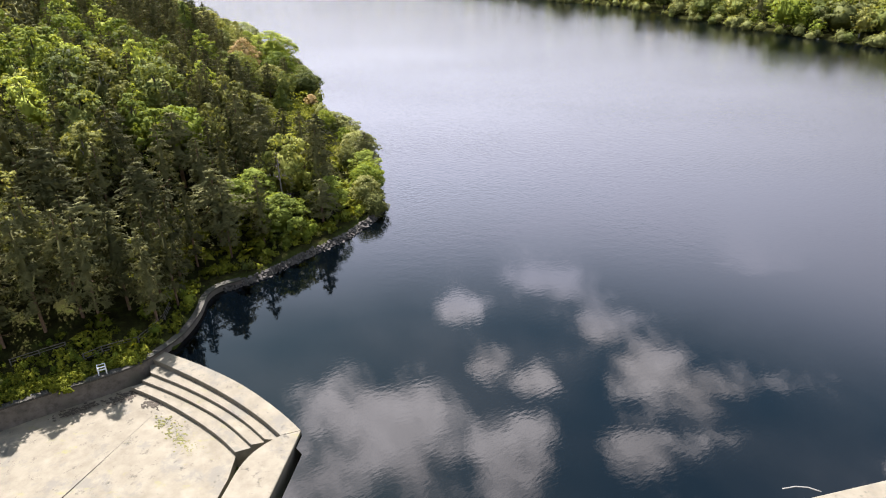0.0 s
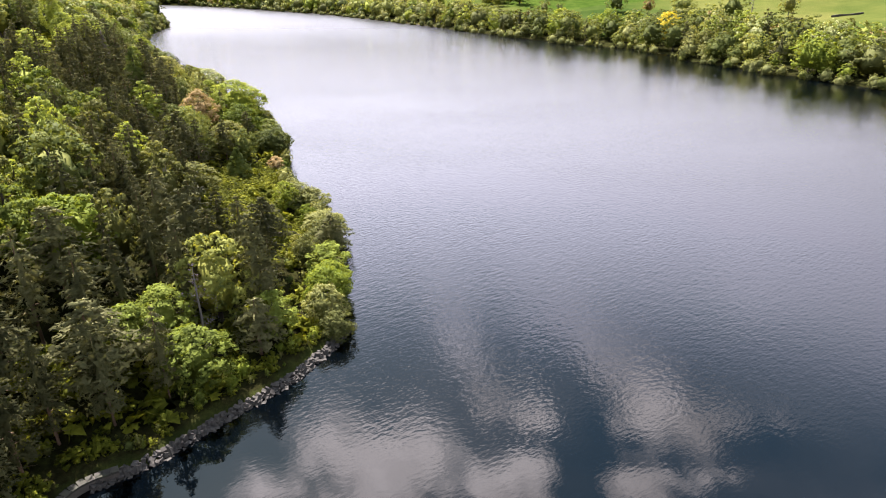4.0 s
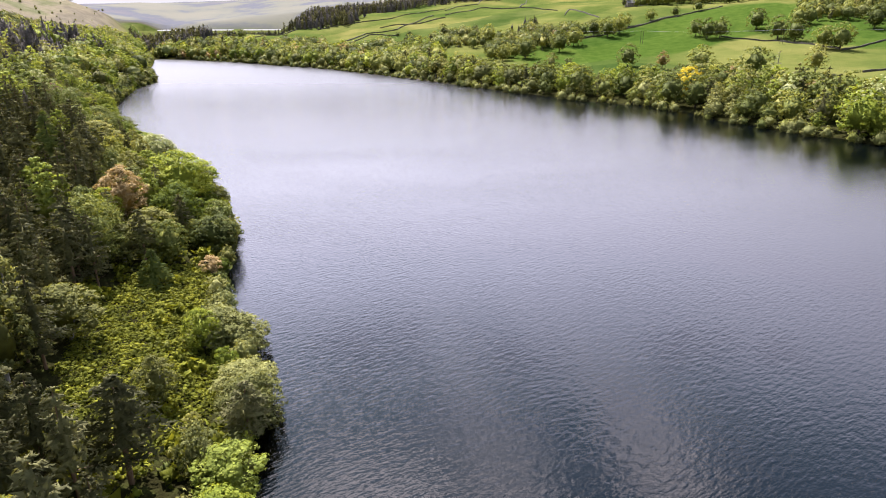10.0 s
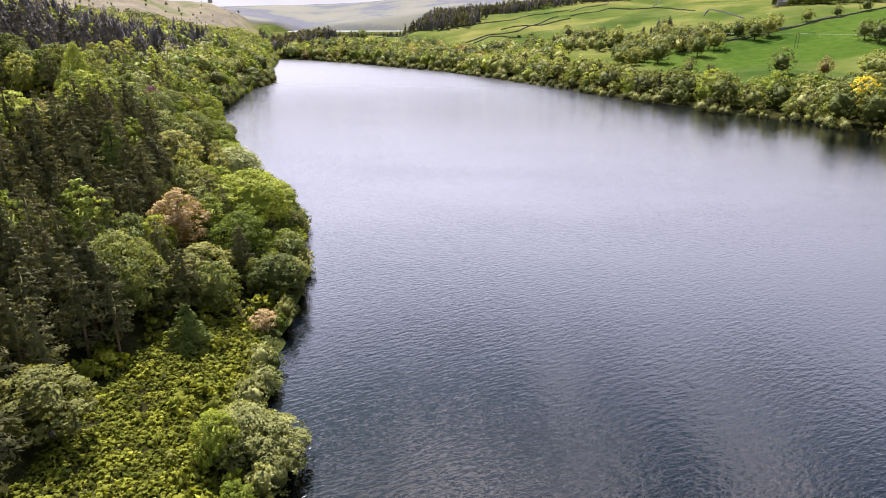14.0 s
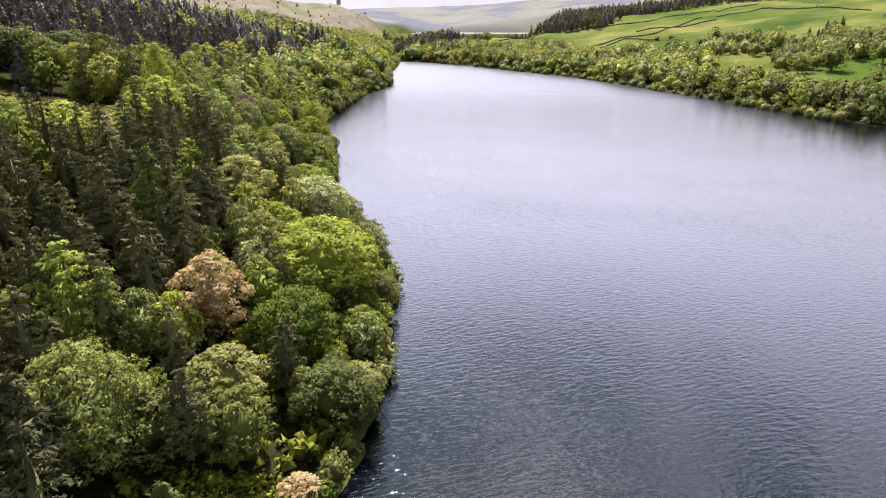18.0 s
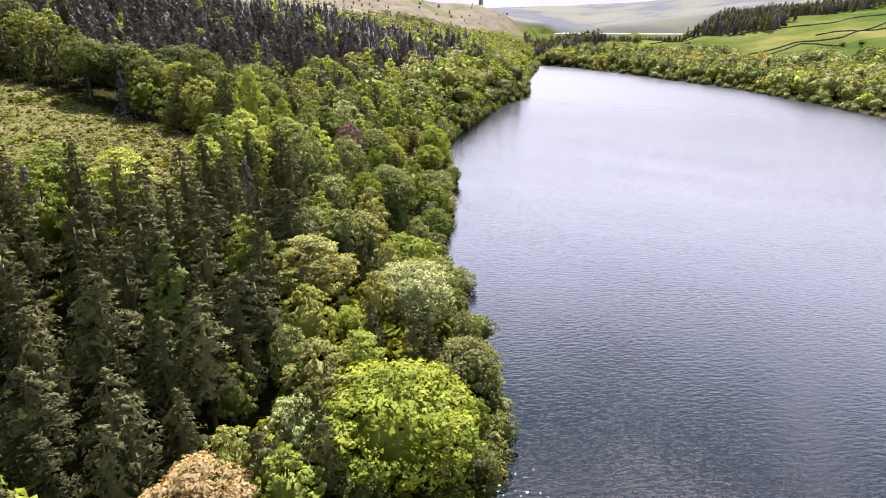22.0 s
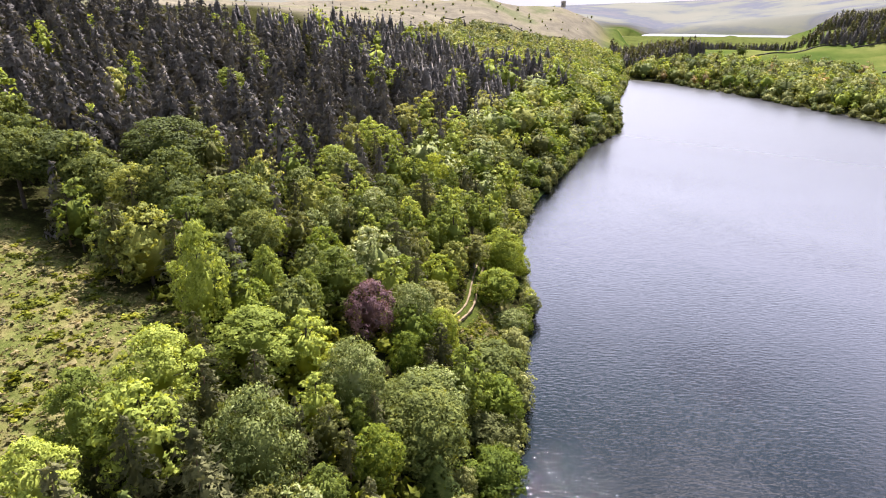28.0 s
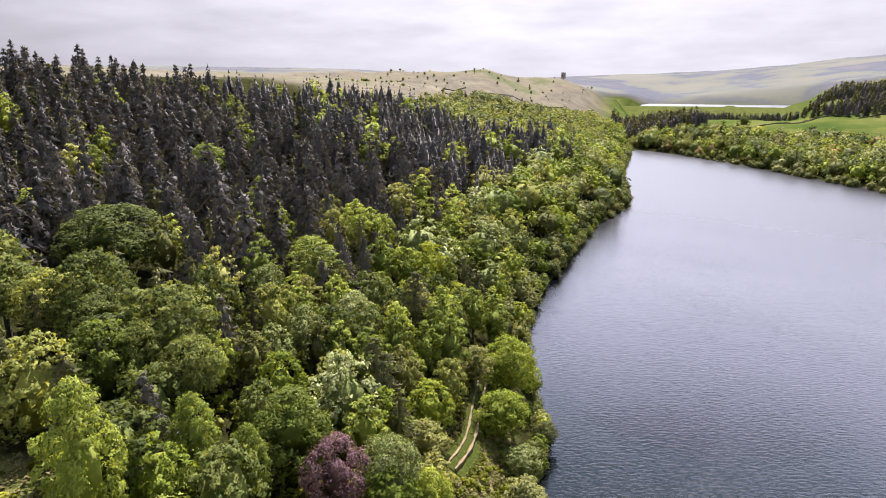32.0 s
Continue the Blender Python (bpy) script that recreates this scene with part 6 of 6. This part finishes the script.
# timber power poles and their wires across the field
POLES = [(94, 800), (192, 709), (290, 640), (372, 580)]
tops = []
for x, y in POLES:
    pole = tagged(new("power_pole"), "pair of weathered timber power poles with a crossbar", "power pole", group="power poles")
    z = ground_at(x, y)
    pole.location = (x, y, z)
    for dx in (-1.1, 1.1):
        tv, tf = tube([(dx, 0, -1), (dx, 0, 12)], [0.22, 0.15], 8)
        part("post", mesh_from("pole_post", tv, tf, [BARK], smooth_faces=True), pole)
    part("crossbar", box_mesh("pole_crossbar", (4.4, 0.25, 0.25), BARK), pole).location = (0, 0, 11.6)
    tops.append((x, y, z + 11.8))
for dx in (-1.8, 0.0, 1.8):
    pts = []
    for a, b in zip(tops[:-1], tops[1:]):
        for k in range(10):
            f = k / 10
            pts.append((a[0] + (b[0] - a[0]) * f + dx, a[1] + (b[1] - a[1]) * f, a[2] + (b[2] - a[2]) * f - 4 * 1.6 * f * (1 - f)))
    cv = bpy.data.curves.new("power_line", "CURVE")
    cv.dimensions, cv.bevel_depth = "3D", 0.03
    sp = cv.splines.new("POLY")
    sp.points.add(len(pts) - 1)
    for q, p in zip(sp.points, pts):
        q.co = (*p, 1)
    cv.materials.append(WIRE)
    tagged(new("power_line", cv), "pale overhead wire strung between timber poles", "cable", group="power lines")

# ---- near details ----
# wheel track along the shore
tr = resample(TRACK, 60)
for side in (-0.75, 0.75):
    c = offset(tr, side)
    n = len(c)
    steps = np.arange(n)
    wide = 0.2 + 0.07 * np.sin(steps * 0.9 + side * 3) + 0.05 * np.sin(steps * 2.3 + side)
    e0, e1 = (c + (offset(c, 1.0) - c) * (k * wide)[:, None] for k in (-1, 1))
    zz = np.maximum(land(c[:, 0], c[:, 1]), land(tr[:, 0], tr[:, 1])) + 0.28
    v = np.concatenate([np.c_[e0, zz - 0.5], np.c_[e0, zz], np.c_[e1, zz], np.c_[e1, zz - 0.5]])
    me = mesh_from("wheel_rut", v, [(r * n + i, r * n + i + 1, (r + 1) * n + i + 1, (r + 1) * n + i) for r in range(3) for i in range(n - 1)], [SANDY])
    tagged(new("wheel_track", me), "pale sandy wheel rut through the shore grass", "track", kind="structure")
edge0, edge1 = offset(tr, -3.0), offset(tr, 2.2)
n = len(tr)
rows = [edge0, offset(tr, -2.0), offset(tr, -1.3), tr, offset(tr, 1.3), edge1]
v = np.concatenate([np.c_[r, np.maximum(land(r[:, 0], r[:, 1]), 0.5) + (0.16 if 0 < k < 5 else -0.3)] for k, r in enumerate(rows)])
me = mesh_from("track_verge", v, [(r * n + i, r * n + i + 1, (r + 1) * n + i + 1, (r + 1) * n + i) for r in range(5) for i in range(n - 1)], [VERGE])
tagged(new("track_verge", me), "green grass verge along the wheel track", "grass", kind="structure")


def post_and_rail(pts, label, rails=3, mat=None):
    f = tagged(new("timber_fence"), label, "fence")
    tops = []
    for x, y in pts:
        z = max(ground_at(x, y), 0.9)
        p = part("post", box_mesh("fence_post", (0.12, 0.12, 1.3), mat or WEATHERED, 0.02), f)
        p.location = (x, y, z + 0.5)
        tops.append(Vector((x, y, z + 1.1)))
    for a, b in zip(tops[:-1], tops[1:]):
        for k in range(rails):
            r = part("rail", box_mesh("fence_rail", ((b - a).length, 0.05, 0.1), mat or WEATHERED, 0.015), f)
            r.matrix_world = Matrix.Translation((a + b) / 2 - Vector((0, 0, 0.4 * k))) @ (b - a).to_track_quat("X", "Z").to_matrix().to_4x4()


post_and_rail([(-46.6, 65.4), (-45.0, 67.0), (-43.2, 68.4), (-41.5, 69.8), (-40.6, 72.5), (-40.2, 75.5), (-40.6, 78.5)], "weathered grey post and rail fence above the wall")
post_and_rail([(-54.5, 63.2), (-52.0, 65.2), (-49.6, 67.0)], "broken grey timber fence in the undergrowth", 2)
for k, (dx, dy, dz) in enumerate(((0, 0, 0), (0.3, -0.35, 0.02), (-0.2, 0.3, 0.05), (0.1, 0.0, 0.32))):
    ring = np.array([(0, 0.17 * math.cos(a), 0.17 * math.sin(a)) for a in np.linspace(0, 2 * math.pi, 9)[:-1]])
    v = np.concatenate([ring + np.array([x, 0, 0]) for x in (-1.9, 0, 1.9)])
    q = [(r * 8 + i, r * 8 + (i + 1) % 8, (r + 1) * 8 + (i + 1) % 8, (r + 1) * 8 + i) for r in range(2) for i in range(8)]
    lg = tagged(new("log", mesh_from("log", v, q, [BARK_PINE], smooth_faces=True)), "cut log lying in a stack on the verge", "log", group="stacked logs")
    lg.matrix_world = pose(-50.6 + dx, 64.4 + dy, 1.15 + dz, 0, 0, 39)
# white tubular access frame at the wall
lad = tagged(new("access_ladder"), "white tubular steel access ladder at the wall top", "ladder")
lad.matrix_world = pose(-43.4, 63.4, 1.0, 0, 0, 30)
for x in (-0.45, 0.45):
    for y in (-0.3, 0.45):
        tv, tf = tube([(x, y, -0.1 if y > 0 else -2.6), (x, y, 1.25)], [0.05, 0.05], 8)
        part("upright", mesh_from("ladder_upright", tv, tf, [WHITE_STEEL], smooth_faces=True), lad)
for y in (-0.3, 0.45):
    for z in ((0.45, 0.85, 1.25) if y > 0 else (-2.2, -1.8, -1.4, -1.0, -0.6, -0.2, 0.85, 1.25)):
        part("rung", box_mesh("ladder_rung", (0.95, 0.06, 0.06), WHITE_STEEL, 0.01), lad).location = (0, y, z)
for x in (-0.45, 0.45):
    part("side_rail", box_mesh("ladder_side_rail", (0.06, 0.8, 0.06), WHITE_STEEL, 0.01), lad).location = (x, 0.075, 1.25)
# driftwood stick on the dam edge
cv = bpy.data.curves.new("driftwood", "CURVE")
cv.dimensions, cv.bevel_depth = "3D", 0.07
sp = cv.splines.new("POLY")
pts = [(34.4, 44.9, 1.3), (35.6, 44.8, 1.75), (36.6, 44.5, 1.95), (37.6, 43.9, 2.03)]
sp.points.add(len(pts) - 1)
for q, p in zip(sp.points, pts):
    q.co = (*p, 1)
cv.materials.append(BARK_PALE)
tagged(new("driftwood_branch", cv), "bleached driftwood branch lying on the dam edge", "branch")

# moss and leaf litter caught on the spillway, with a painted wall shadow
LITTER_RNG = np.random.default_rng(11)


def patches(name, runs, mat, z, low, high, label, category):
    """Small uneven mats lying on the concrete along a few lines."""
    v, f = [], []
    for (ax, ay), (bx, by), count, spread in runs:
        for _ in range(count):
            u, r = LITTER_RNG.random(), LITTER_RNG.uniform(low, high)
            cx, cy = ax + (bx - ax) * u + LITTER_RNG.normal(0, spread), ay + (by - ay) * u + LITTER_RNG.normal(0, spread)
            k = len(v)
            ring = [(cx + r * LITTER_RNG.uniform(0.5, 1.2) * math.cos(a), cy + r * LITTER_RNG.uniform(0.4, 1.0) * math.sin(a), z) for a in np.linspace(0, 5.5, 8)]
            v += ring + [(cx, cy, z + 0.04)]
            f += [(k + i, k + (i + 1) % 8, k + 8) for i in range(8)]
    tagged(new(name, mesh_from(name, v, np.array(f), [mat])), label, category, kind="stuff")


patches("moss_patches", [((-32.5, 56.0), (-27.0, 51.5), 190, 0.5), ((-35.5, 58.0), (-32.0, 56.5), 60, 0.6), ((-25.8, 52.0), (-24.6, 49.5), 50, 0.35)], MOSS, -1.68, 0.05, 0.2, "yellow-green moss on the spillway apron", "moss")
# dark mats along the wall put its shadow streak into the colour
patches("litter_and_shade", [((-42.5, 61.3), (-39.5, 62.6), 150, 0.5), ((-47.5, 58.6), (-43.5, 61.0), 110, 0.4), ((-37.5, 61.2), (-36.0, 60.4), 80, 0.45)], BARK, -1.67, 0.06, 0.25, "dark leaf litter and painted wall shadow on the apron", "leaf litter")
